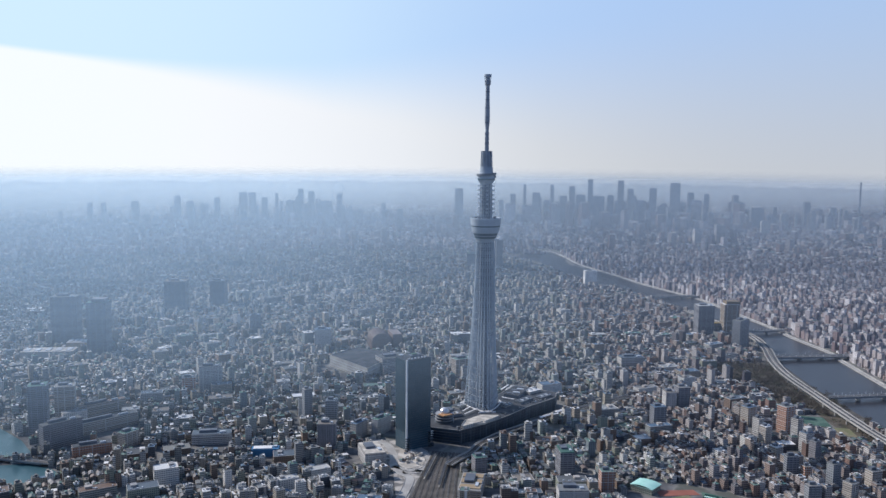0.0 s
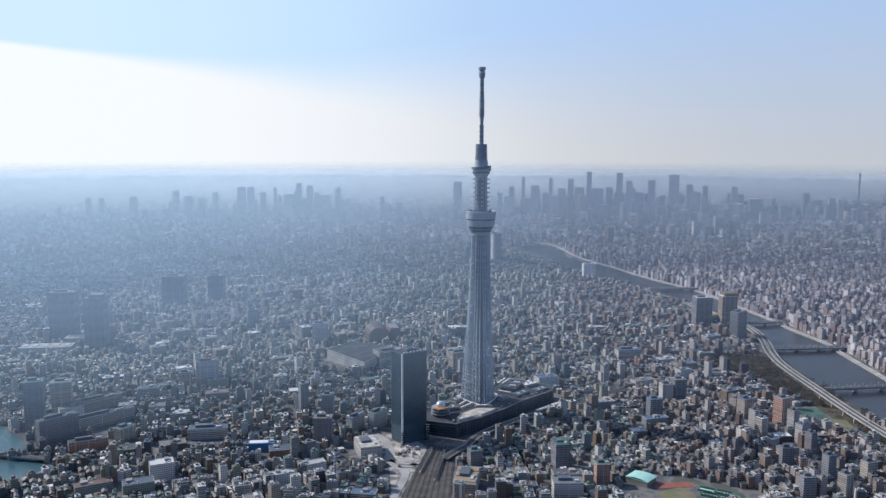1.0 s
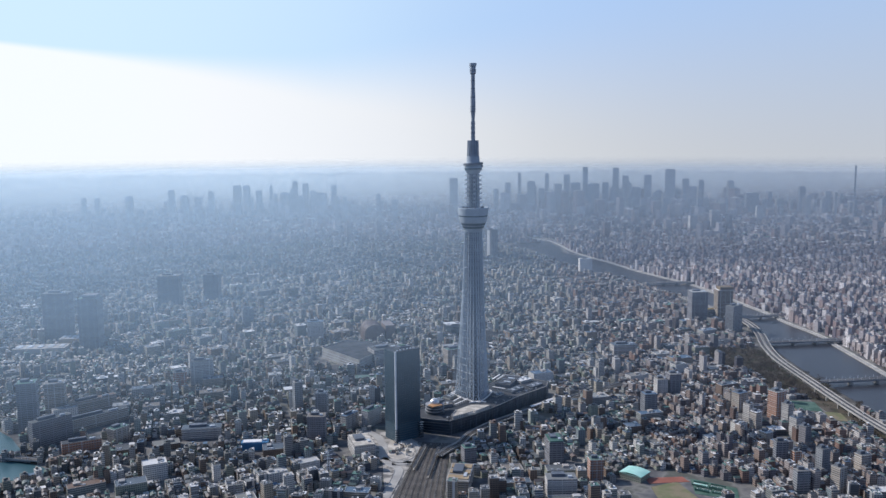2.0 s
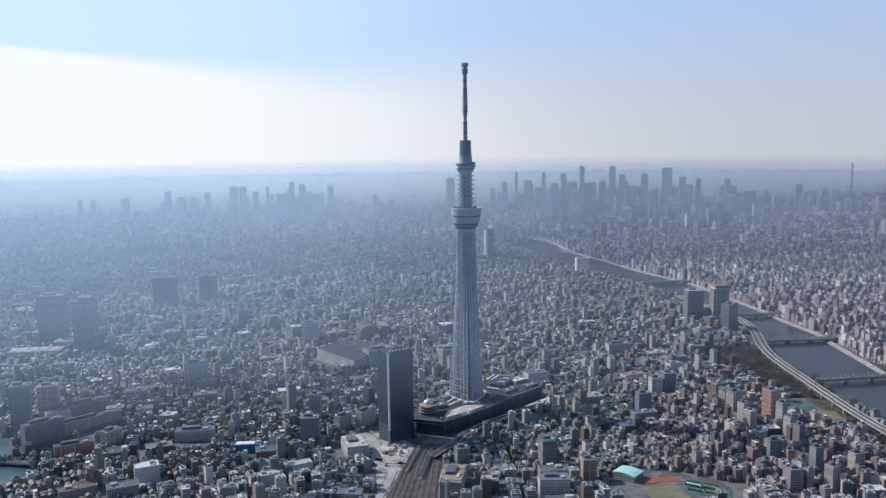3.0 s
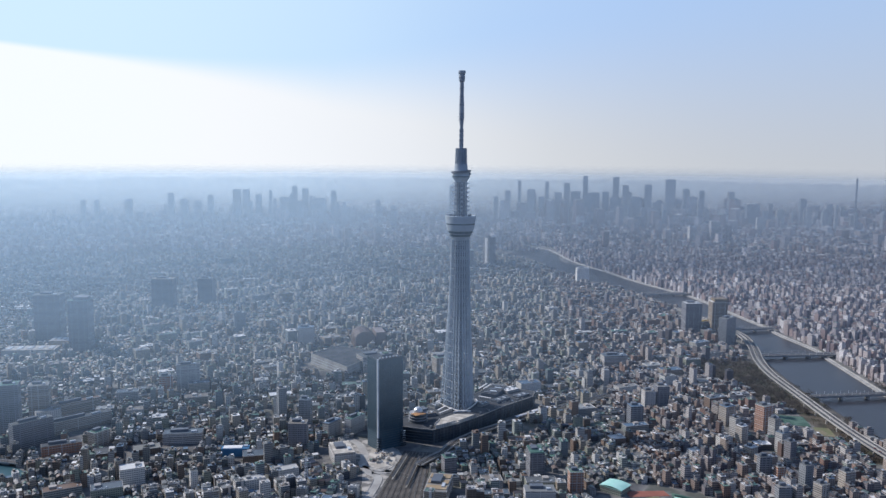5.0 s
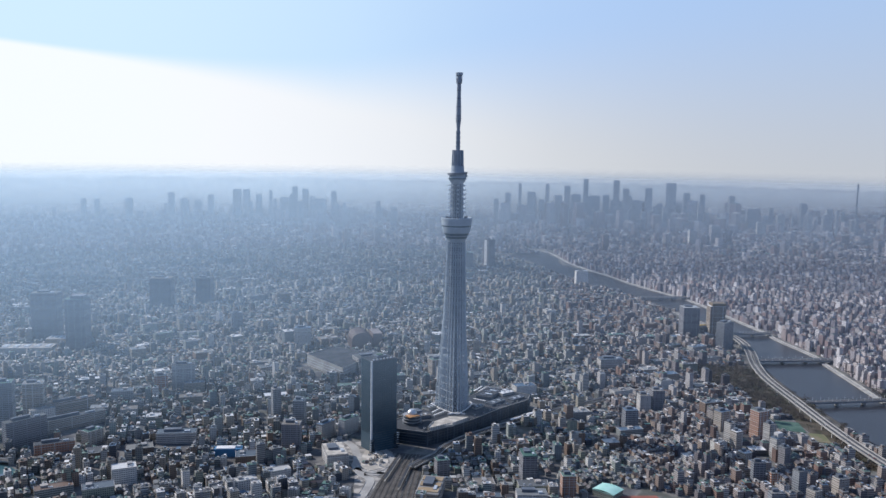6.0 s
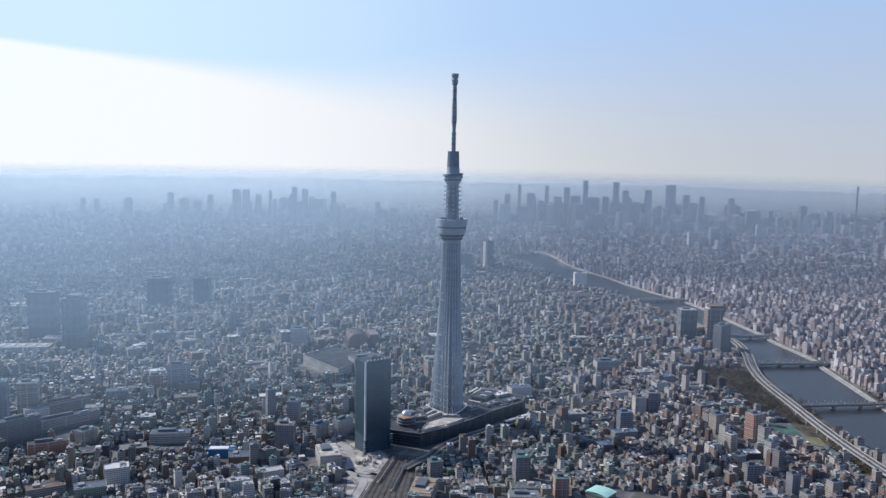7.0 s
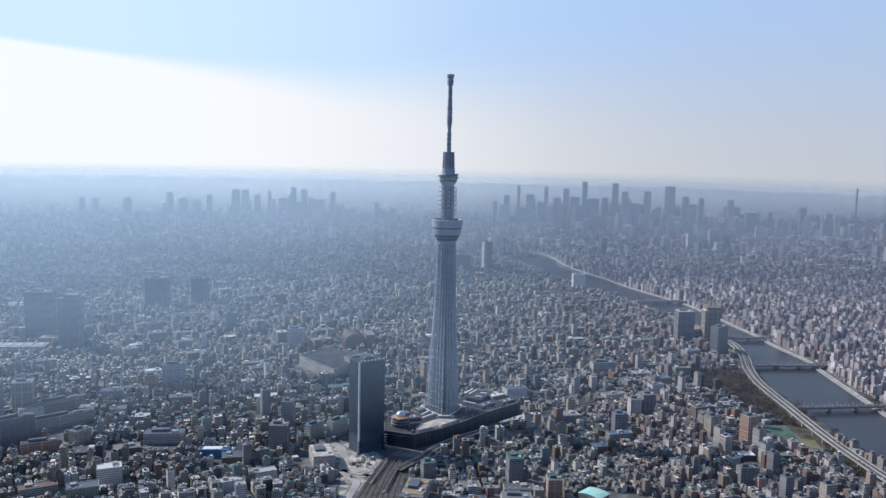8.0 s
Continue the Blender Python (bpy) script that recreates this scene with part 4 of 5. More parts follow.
bridge("canal_bridge", (-800, -262), (-690, -284), 12, 6, 1, "grey street bridge over the turquoise canal", M_CONCRETE)

# ---- tall and notable buildings ----


def high_rise(name, label, category, x, y, w, d, h, a=0.0, wall=None, floor=3.6, step=0.0, band=None, crown=4.0):
    t = tagged(base(name, x, y, 0, radians(a)), label, category)
    n = max(3, int(h / floor))
    wall_box("wall", w, d, 0, h, wall or M_WALL_OB, t)
    for i in range(1, n + 1, 1 if n < 40 else 2):
        Shape().box(0, 0, h * i / n - 0.5, w + 0.7, d + 0.7, 0.6).part("storey_ledge", band or M_BALCONY, t)
    for sx in (-0.33, 0.0, 0.33):
        Shape().box(sx * w, -d / 2 - 0.25, 2, 0.8, 0.5, h - 2).part("pier", band or M_BALCONY, t)
    Shape().box(0, 0, h + 0.1, w - 0.6, d - 0.6, 0.25).part("roof", M_ROOF_OB, t)
    if step:
        Shape().box(w * 0.08, 0, h + 0.3, w * step, d * step, crown * 2).part("setback", wall or M_WALL_OB, t)
    Shape().box(-w * 0.1, d * 0.1, h + 0.3, w * 0.45, d * 0.4, crown).part("plant_room", M_TOWER_DARK, t)
    Shape().box(w * 0.28, -d * 0.2, h + 0.3, w * 0.14, d * 0.2, crown * 0.6).part("roof_unit", M_FIN, t)
    return t


AMBER = facade("amber_glass_walls", [(0.2, 0.15, 0.09), (0.25, 0.19, 0.12)], pick="object", bay=3.0, floor=3.6, share=0.85)
GREYBLUE = facade("grey_blue_tower_walls", [(0.22, 0.24, 0.27), (0.28, 0.3, 0.32)], pick="object", bay=3.4, floor=3.6, share=0.8)
# skyline towers: the paling by haze is put into their wall colours
HAZY = facade("haze_paled_tower_walls", [(0.42, 0.44, 0.46), (0.52, 0.53, 0.53), (0.34, 0.37, 0.4)], pick="object", bay=3.4, floor=3.8, share=0.7)
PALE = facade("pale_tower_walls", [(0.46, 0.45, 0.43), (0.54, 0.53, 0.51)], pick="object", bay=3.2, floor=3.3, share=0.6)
TAN = facade("tan_slab_walls", [(0.4, 0.35, 0.29), (0.46, 0.41, 0.35)], pick="object", bay=3.2, floor=3.0, share=0.6)
RUST = facade("rust_tiled_walls", [(0.36, 0.18, 0.11), (0.4, 0.22, 0.15)], pick="object", bay=3.2, floor=3.0, share=0.5)
SLATE = facade("slate_tower_walls", [(0.2, 0.2, 0.22), (0.25, 0.24, 0.25)], pick="object", bay=3.0, floor=3.2, share=0.7)
HIGH = [
    ("apartment_tower", "tall slate-blue apartment tower in the haze", -1062, 532, 64, 40, 122, 8, SLATE, 0.0),
    ("apartment_tower", "tall slate-blue apartment tower with a stepped crown", -930, 432, 46, 40, 128, 5, SLATE, 0.7),
    ("apartment_tower", "tall slate apartment tower beside the river", 606, 755, 44, 36, 86, 6, SLATE, 0.0),
    ("office_block", "amber and grey glass office block with a wide crown", 686, 792, 42, 30, 84, 6, AMBER, 0.9),
    ("town_hall", "slim pale and grey office slab beside the river", 664, 622, 46, 22, 74, 45, GREYBLUE, 0.0),
    ("hotel_tower", "slate hotel tower in the haze, its sunlit end painted white", 62, 2010, 36, 36, 122, 40, SLATE, 0.0),
    ("museum_block", "wide grey block beside the hotel tower", -34, 1960, 60, 40, 72, 0, GREYBLUE, 0.0),
    ("white_slab", "plain white slab beside the river", 410, 1625, 46, 26, 52, 8, None, 0.0),
    ("office_tower_far", "dark slate office tower in the haze", -945, 990, 64, 44, 92, 5, SLATE, 0.0),
    ("office_tower_far", "slate office tower in the haze", -835, 1060, 46, 40, 84, 3, SLATE, 0.0),
    ("apartment_tower", "slim grey apartment tower in the haze", 1258, 2970, 48, 40, 118, 4, SLATE, 0.0),
    ("apartment_tower", "pale grey apartment tower in the haze", 1140, 2960, 40, 36, 92, 4, PALE, 0.0),
    ("apartment_tower", "slate apartment tower beside the turquoise canal", -768, -150, 30, 28, 92, 20, SLATE, 0.0),
    ("apartment_tower", "tan apartment tower beside housing slabs", -772, -50, 34, 26, 62, 20, TAN, 0.0),
    ("housing_slab", "dark brown housing slab beside the canal", -706, -196, 66, 16, 44, 52, SLATE, 0.0),
    ("housing_slab", "long grey housing slab with a pale roof", -672, -112, 120, 14, 22, 48, TAN, 0.0),
    ("housing_slab", "long grey housing slab with a pale roof", -716, -28, 90, 13, 24, 48, TAN, 0.0),
    ("housing_slab", "low brown housing slab beside the canal", -640, -226, 60, 16, 17, 30, RUST, 0.0),
    ("apartment_block", "rust-red tiled apartment block beside the park", 544, -38, 24, 20, 50, 30, RUST, 0.0),
    ("apartment_block", "dark slate apartment block among low houses", 392, 100, 24, 22, 42, 10, SLATE, 0.0),
    ("apartment_block", "white apartment block among low houses", 366, 92, 22, 20, 34, 10, PALE, 0.0),
    ("apartment_block", "tan tiled apartment block on the embankment road", 490, -2, 24, 18, 36, 30, TAN, 0.0),
    ("apartment_block", "slim white apartment block on the embankment road", 484, -70, 15, 18, 36, 30, PALE, 0.0),
    ("apartment_block", "tan tiled apartment block beside a white one", 486, -104, 20, 18, 33, 30, TAN, 0.0),
    ("apartment_block", "slim white apartment block beside the rust-red one", 548, -80, 18, 18, 40, 30, PALE, 0.0),
    ("apartment_block", "stepped white apartment block among low houses", 544, -134, 26, 18, 34, 30, PALE, 0.6),
    ("apartment_block", "dark brown apartment block beside a white one", 540, -180, 18, 16, 35, 30, SLATE, 0.0),
    ("apartment_block", "cream apartment block with a lit side wall", 477, -182, 20, 20, 25, 30, TAN, 0.0),
    ("apartment_block", "wide grey-blue apartment block with dark stripes", 478, -246, 25, 14, 33, 6, GREYBLUE, 0.0),
    ("apartment_block", "small rust-red tiled block", 497, -258, 16, 14, 22, 10, RUST, 0.0),
    ("apartment_block", "tall grey-blue apartment block with dark glass stripes", 521, -298, 20, 16, 42, 24, GREYBLUE, 0.0),
    ("apartment_block", "large grey-blue apartment block near the sports courts", 468, -358, 26, 15, 32, 8, GREYBLUE, 0.0),
    ("apartment_block", "slim cream apartment block near the expressway", 516, -366, 20, 18, 41, 30, TAN, 0.0),
    ("apartment_block", "tan apartment block near the expressway", 586, -284, 24, 18, 28, 20, TAN, 0.0),
    ("apartment_block", "plain grey apartment block among low houses", 322, -12, 24, 20, 36, 12, GREYBLUE, 0.0),
    ("apartment_block", "grey-green apartment tower among low houses", -326, -26, 15, 15, 58, 30, GREYBLUE, 0.0),
    ("apartment_block", "pale apartment slab with rounded corners in thin haze", -564, 146, 46, 18, 52, 20, PALE, 0.0),
    ("apartment_block", "red-brown block beside a pale slab", -600, 118, 26, 18, 35, 20, RUST, 0.0),
    ("apartment_block", "grey apartment block in thin haze", -613, 672, 30, 20, 54, 20, GREYBLUE, 0.0),
    ("school_block", "rust-red brick block beside the sports ground", 182, -322, 20, 16, 32, 8, RUST, 0.0),
    ("office_block", "tall grey office block with a dark green roof", 126, -268, 22, 34, 42, 8, SLATE, 0.0),
    ("office_block", "white office block with a flat roof among low houses", 126, -376, 42, 24, 26, 4, PALE, 0.0),
    ("parking_house", "flat-roofed building with an ochre roof beside the tracks", -17, -350, 32, 66, 20, -6, TAN, 0.0),
    ("office_block", "pale flat-roofed building beside the crossing", -180, -222, 34, 56, 20, 20, PALE, 0.0),
    ("apartment_block", "dark grey apartment block near the tracks", -6, -262, 20, 18, 26, 20, SLATE, 0.0),
    ("apartment_block", "pale grey apartment slabs behind the office tower", -180, -90, 40, 14, 29, 60, PALE, 0.0),
    ("apartment_block", "pale grey apartment slabs behind the office tower", -216, -112, 36, 13, 27, 60, PALE, 0.0),
    ("office_block", "beige office block with an orange side wall", -596, -186, 30, 18, 26, 62, TAN, 0.0),
    ("school_block", "cream flat-roofed school among low houses", -462, -160, 64, 24, 18, 12, PALE, 0.0),
    ("apartment_block", "dark brown apartment block among low houses", -262, -172, 30, 22, 44, 4, SLATE, 0.0),
    ("apartment_block", "grey-green apartment tower among low houses", -272, -70, 20, 20, 52, 0, GREYBLUE, 0.0),
    ("hall_block", "white flat-roofed hall beyond the broadcasting tower", -205, 330, 66, 40, 34, 30, PALE, 0.0),
    ("apartment_block", "pale green-grey block behind the broadcasting tower", -44, 300, 46, 22, 40, 30, TAN, 0.0),
    ("apartment_block", "wide pale block among low houses", -400, 520, 40, 26, 52, 10, PALE, 0.0),
    ("office_block", "cream wide block among low houses", 346, 402, 56, 30, 26, 10, PALE, 0.0),
]
KEEP = []
for nm, label, x, y, w, d, h, a, wall, step in HIGH:
    if x > 450 and y < -60:
        w, d = w * 0.76, d * 0.8      # slim blocks along the embankment road
    t = high_rise(nm, label, nm.replace("_far", "").replace("_", " "), x, y, w, d, h, a, wall or M_WHITE, step=step, band=M_LEDGE if wall in (SLATE, GREYBLUE) else None)
    if nm == "hotel_tower":
        # white panel puts sunlight into the colour of the side facing the sun
        Shape().box(-w / 2 - 0.6, 0, 2, 1.0, d * 0.45, h - 4).part("white_panel", M_WHITE, t, "white panel standing in for the sunlit end wall")
    if "beside the crossing" in label:
        Shape().box(0, 0, h + 0.36, w - 2, d - 2, 0.5).part("roof_cover", M_SAND, t, "pale cream roof sheet")
    if "green roof" in label:
        Shape().box(0, 0, h + 0.36, w - 1, d - 1, 1.2).part("roof_cover", M_GREENROOF, t, "dark green roof sheet")
    if "ochre roof" in label:
        for k in range(3):
            Shape().box(0, d * (k - 1) * 0.31, h + 0.36, w - 2, d * 0.2, 1.0).part("roof_cover", M_OCHRE, t, "ochre roof sheet")
    KEEP.append((x, y, math.hypot(w, d) / 2 + 7))
block("department_store", "large flat-roofed grey store with a pale side wall", "store", [(-353, 358), (-250, 245), (-197, 385), (-304, 437)], 0, 24, M_CONCRETE, M_SLAB, 2.0, 4)
KEEP += [(-290, 350, 85)]
t = tagged(base("arched_hall", -262, 560, 0, radians(18)), "brown hall with a rounded metal roof", "hall")
rings = [(26 * math.cos(a), 40 * max(0.0, math.sin(a)) ** 0.42) for a in np.linspace(0, math.pi, 13)]
s = Shape()
s.add([(y, -34 + 68 * i, z) for i in (0, 1) for y, z in rings], [(i, i + 1, 14 + i, 13 + i) for i in range(12)] + [tuple(range(12, -1, -1)), tuple(range(13, 26))])
s.part("roof", M_BROWN, t)
for i in range(9):
    q = Shape()
    for (y0, z0), (y1, z1) in zip(rings[:-1], rings[1:]):
        q.strut((y0 * 1.01, -32 + i * 8, z0 * 1.01), (y1 * 1.01, -32 + i * 8, z1 * 1.01), 0.5)
    q.part("roof_rib", M_BROWN, t)
Shape().box(40, 0, 0, 24, 60, 36).part("annex", M_BROWN, t)
KEEP += [(-262, 560, 58)]
t = tagged(base("blue_workshop", -356, -214, 0, radians(8)), "bright blue workshop with a pale flat roof", "workshop")
Shape().box(0, 0, 0, 44, 16, 13).part("wall", M_BLUE, t)
Shape().box(-4, 0, 13, 30, 13, 1.0).part("roof", M_WHITE, t)
Shape().box(16, 2, 13, 6, 6, 2.4).part("roof_unit", M_FIN, t)
KEEP += [(-356, -214, 26)]

# black hall with a gilded sculpture on its roof
M_GOLD = surface("gilded_sheet", [(0.7, 0.5, 0.16), (0.78, 0.58, 0.22)], rough=0.35, metal=0.6, vary=0.15)
t = tagged(base("riverside_hall", 654, 800, 0, radians(20)), "low black hall with a gilded sculpture beside the river", "hall")
v, f = prism([(-15, -12), (15, -12), (18, 12), (-18, 12)], 0, 22)
mesh_object("wall", v, f, M_SPANDREL, parent=t)
Shape().box(0, 0, 22, 34, 20, 0.8).part("roof", M_SLAB, t)
q = Shape()
for k in range(9):
    q.lathe([(0.5 + 3.4 * math.sin(math.pi * (k + 0.3) / 9) ** 0.7, 26 + math.sin(k * 0.35) * 2 - 1.7), (0.5 + 3.4 * math.sin(math.pi * (k + 0.7) / 9) ** 0.7, 26 + math.sin(k * 0.35) * 2 + 1.7)], 12, -14 + k * 3.5, 0)
q.part("sculpture", M_GOLD, t, "gilded flame-shaped sculpture")
for x in (-6, 6):
    Shape().box(x, 0, 22.8, 1.2, 1.2, 2.6).part("post", M_SPANDREL, t)
KEEP += [(654, 800, 26)]

# sports ground with the mint-roofed gymnasium
t = tagged(base("gymnasium", 241, -316, 0, radians(-38)), "gymnasium with a shallow mint-green roof and pale walls", "gymnasium")
wall_box("wall", 34, 28, 0, 9, M_WALL_OB, t)
s = Shape()
gx, gy = np.linspace(-18, 18, 9), np.linspace(-15, 15, 7)
s.add([(x, y, 9 + 3.4 * (1 - (x / 19) ** 2) * (1 - (y / 30) ** 2)) for y in gy for x in gx], [(j * 9 + i, j * 9 + i + 1, j * 9 + i + 10, j * 9 + i + 9) for j in range(6) for i in range(8)])
s.add([(x, y, z) for z in (8.6, 9.6) for x, y in ((-18, -15), (18, -15), (18, 15), (-18, 15))], [(0, 1, 5, 4), (1, 2, 6, 5), (2, 3, 7, 6), (3, 0, 4, 7)])
s.part("roof", M_MINT, t, "mint-green curved sheet roof")
for i in range(7):
    Shape().box(-15 + i * 5, -15.05, 9.4, 0.3, 0.3, 0.5).part("eave_bracket", M_WHITE, t)
for poly, m, nm, label in (([(258, -350), (300, -330), (320, -400), (262, -420)], M_FIELD, "sports_field", "dry yellow-green sports field"),
                           ([(256, -318), (312, -312), (318, -330), (258, -338)], M_CLAY, "running_track", "red running track"),
                           ([(322, -318), (380, -352), (372, -392), (316, -372)], M_GREEN, "tennis_court", "green hard courts with pale lines")):
    v, f = prism(poly, 0.0, 0.4)
    tagged(mesh_object(nm, v, f, m), label, nm.replace("_", " "), kind="structure")
for i in range(4):
    cx, cy = 330 + (i % 2) * 22, -342 - (i // 2) * 18 - (i % 2) * 10
    t = tagged(base("hard_court", cx, cy, 0.4, -0.5), "green hard court with pale lines and a dark fence", "tennis court", "hard courts")
    Shape().box(0, 0, 0, 20, 11, 0.15).part("surface", M_MINT if i == 0 else M_GREENROOF, t)
    for x, y, w, d in ((0, 5, 18, 0.5), (0, -5, 18, 0.5), (-9, 0, 0.5, 10), (9, 0, 0.5, 10), (0, 0, 0.4, 10)):
        Shape().box(x, y, 0.15, w, d, 0.06).part("line", M_WHITE, t)
    for y in (-6.2, 6.2):
        Shape().box(0, y, 0, 21, 0.25, 3).part("fence", M_GREENROOF, t)
for poly, m, nm, label in (([(596, 4), (640, -6), (646, 50), (604, 58)], M_GREEN, "swimming_pool_ground", "green sports ground beside the expressway"),
                           ([(636, -52), (664, -60), (668, -14), (642, -8)], M_FIELD, "baseball_ground", "dry yellow-green ball ground")):
    v, f = prism(poly, 0.35, 0.8)
    tagged(mesh_object(nm, v, f, m), label, "sports ground", kind="structure")


def car():
    t = tagged(new("car"), "small car driving lane on the elevated expressway", "car", "cars on the expressway")
    Shape().box(0, 0, 0.35, 4.4, 1.75, 0.65).part("body", M_CARS, t)
    Shape().box(-0.2, 0, 1.0, 2.3, 1.55, 0.55).part("cabin", M_GLASS, t)
    for x in (-1.35, 1.35):
        for y in (-0.8, 0.8):
            w = Shape().lathe([(0.33, -0.1), (0.33, 0.1)], 10).part("wheel", M_TYRE, t)
            w.location, w.rotation_euler = (x, y, 0.33), (math.pi / 2, 0, 0)
    return t


rng = random.Random(21)
first_car = None
for i in range(34):
    k = rng.randrange(6, len(ln) - 22)
    (x0, y0), (x1, y1) = ln[k], ln[k + 1]
    a, s = math.atan2(y1 - y0, x1 - x0), rng.random()
    o, z = rng.choice(((-7, 13.2), (7, 11.2)))
    o += rng.choice((-1.8, 1.8))
    m = pose(x0 + (x1 - x0) * s + o * math.sin(a), y0 + (y1 - y0) * s - o * math.cos(a), z, 0, 0, math.degrees(a))
    if first_car is None:
        first_car = car()
        first_car.matrix_basis = m
    else:
        copy_thing(first_car, m)

# power pylon among the houses
t = tagged(base("power_pylon", -212, -341, 0, 0.4), "grey steel lattice power pylon among low houses", "pylon")
for sx in (-1, 1):
    for sy in (-1, 1):
        Shape().tube([(sx * 4.2, sy * 4.2, 0), (sx * 1.6, sy * 1.6, 26), (sx * 0.7, sy * 0.7, 48)], 0.28).part("leg", M_FIN, t)
for k in range(9):
    z = 3 + k * 5
    w = np.interp(z, [0, 26, 48], [4.2, 1.6, 0.7])
    Shape().tube([(w, w, z), (-w, w, z + 2.5), (-w, -w, z), (w, -w, z + 2.5)], 0.16, True).part("brace", M_FIN, t)
for z, w in ((34, 7.5), (40, 6.5), (46, 5.5)):
    Shape().box(0, 0, z, w * 2, 0.5, 0.5).part("cross_arm", M_FIN, t)

# broad pale hall and ochre block by the far apartment towers
for nm, label, x, y, w, d, h, a, m in (("sports_hall", "broad pale flat-roofed hall in thin haze", -1040, 400, 120, 44, 14, 10, M_CONCRETE),
                                       ("podium_block", "ochre low block at the foot of the apartment towers", -1000, 480, 60, 40, 18, 8, M_OCHRE)):
    t = tagged(base(nm, x, y, 0, radians(a)), label, nm.replace("_", " "))
    Shape().box(0, 0, 0, w, d, h).part("wall", m, t)
    Shape().box(0, 0, h, w + 1, d + 1, 0.8).part("roof", M_CONCRETE, t)
    for i in range(5):
        Shape().box(-w / 2 + (i + 0.5) * w / 5, 0, h + 0.8, w / 12, d * 0.6, 1.4).part("skylight", M_FIN, t)
    KEEP.append((x, y, max(w, d) / 2))
# station roofs west of the arcade
for x, y, w, d, a, z in ((122, -2, 50, 7, 0.77, 10.5), (152, 30, 44, 9, 0.74, 10.5)):
    t = tagged(base("station_roof", x, y, 0, a), "long pale curved station roof beside the viaduct", "station roof")
    s = Shape()
    ys = np.linspace(-d / 2, d / 2, 7)
    s.add([(sx * w / 2, q, z + 1.6 * (1 - (2 * q / d) ** 2)) for sx in (-1, 1) for q in ys], [(i, i + 7, i + 8, i + 1) for i in range(6)])
    s.part("roof", M_WHITE, t)
    for k in range(6):
        Shape().box(-w / 2 + (k + 0.5) * w / 6, 0, 0, 0.7, d * 0.8, z).part("frame_post", M_DARKSTEEL, t)

# ---- the city: low houses, mid-rise blocks ----
city = np.random.RandomState(7)


def free(px, py, margin=7.0):
    ok = ~inside(px, py, RIVER) & ~inside(px, py, PARK)
    ok &= (away(px, py, near_line[::3]) > 10 + margin) & (away(px, py, far_line[::3]) > np.where(py > 900, 10, 22) + margin)
    ok &= (away(px, py, ln[::3]) > 20 + margin) & (away(px, py, VIADUCT) > 8 + margin)
    for poly in (RAIL_YARD, COMPLEX, CROSSING, CAMPUS, SPORTS, *CANALS):
        ok &= ~inside(px, py, poly)
        ok &= away(px, py, list(poly) + [poly[0]]) > margin
    for x, y, r in KEEP:
        ok &= np.hypot(px - x, py - y) > r
    return ok


def bearing(px, py):
    return np.degrees(np.arctan2(px - EYE[0], py - EYE[1])), np.hypot(px - EYE[0], py - EYE[1])


SITES, step = [], 210.0
for i in range(-14, 16):
    for j in range(-3, 14):
        SITES.append(((i + city.uniform(-0.36, 0.36)) * step, (j + city.uniform(-0.36, 0.36)) * step - 60))
SITES = np.array(SITES)
az, far_off = bearing(SITES[:, 0], SITES[:, 1])
SITES = SITES[(np.abs(az) < 36) & (far_off < 4200) & (far_off > 850)]
rows = []
for k, (sx, sy) in enumerate(SITES):
    turn = radians(22 * noise.noise((sx / 900, sy / 900, 0.3)) + city.choice([0, 0, 6, -8]) + (34 if sx < -250 else 14 if sx < 600 or sy < 300 else 27))
    over = sx > np.interp(sy, [p[1] for p in FAR_BANK], [p[0] for p in FAR_BANK])
    lot, deep = (city.uniform(7.6, 10.5), city.uniform(9.8, 13.5)) if over else (city.uniform(8.2, 13.0), city.uniform(10.4, 15.0))
    u = np.array([(i + (i // 7) * 0.6) * lot for i in range(-27, 28)])
    w = np.array([(j + (j // 2) * 0.42) * deep for j in range(-23, 24)])
    U, W = np.meshgrid(u, w)
    U = U + city.uniform(-0.9, 0.9, U.shape)
    W = W + city.uniform(-0.9, 0.9, U.shape)
    px, py = sx + U * math.cos(turn) - W * math.sin(turn), sy + U * math.sin(turn) + W * math.cos(turn)
    dist = np.hypot(px[..., None] - SITES[:, 0], py[..., None] - SITES[:, 1])
    two = np.partition(dist, 1, axis=-1)[..., :2]
    own = dist[..., k] <= two[..., 0] + 1e-6
    gap = two[..., 1] - two[..., 0]
    ok = own & (gap > 11)
    px, py, gap = px[ok], py[ok], gap[ok]
    n = len(px)
    rows.append(np.c_[px, py, gap, np.full(n, turn), np.full(n, lot), np.full(n, deep), np.full(n, k)])
lots = np.vstack(rows)
az, far_off = bearing(lots[:, 0], lots[:, 1])
lots = lots[(np.abs(az) < 34.5) & (far_off < 4050) & (far_off > 1030)]
lots = lots[free(lots[:, 0], lots[:, 1])]
n = len(lots)
az, far_off = bearing(lots[:, 0], lots[:, 1])
west = np.interp(lots[:, 1], [p[1] for p in FAR_BANK], [p[0] for p in FAR_BANK]) < lots[:, 0]      # across the river: taller, tighter
r = city.uniform(0, 1, n)
south = (lots[:, 0] > 380) & (lots[:, 1] < 60)      # taller blocks along the embankment road
r = np.where(south, r * 0.5, r)
avenue = lots[:, 2] < 30
mid = r < np.where(west, 0.7, np.where(avenue, 0.42, 0.16))
tall = r < np.where(west, 0.2, np.where(avenue, 0.09, 0.012))
h = city.uniform(5.4, 11.0, n)
h = np.where(mid, city.uniform(11, 23, n) + np.where(west, city.uniform(0, 10, n), 0), h)
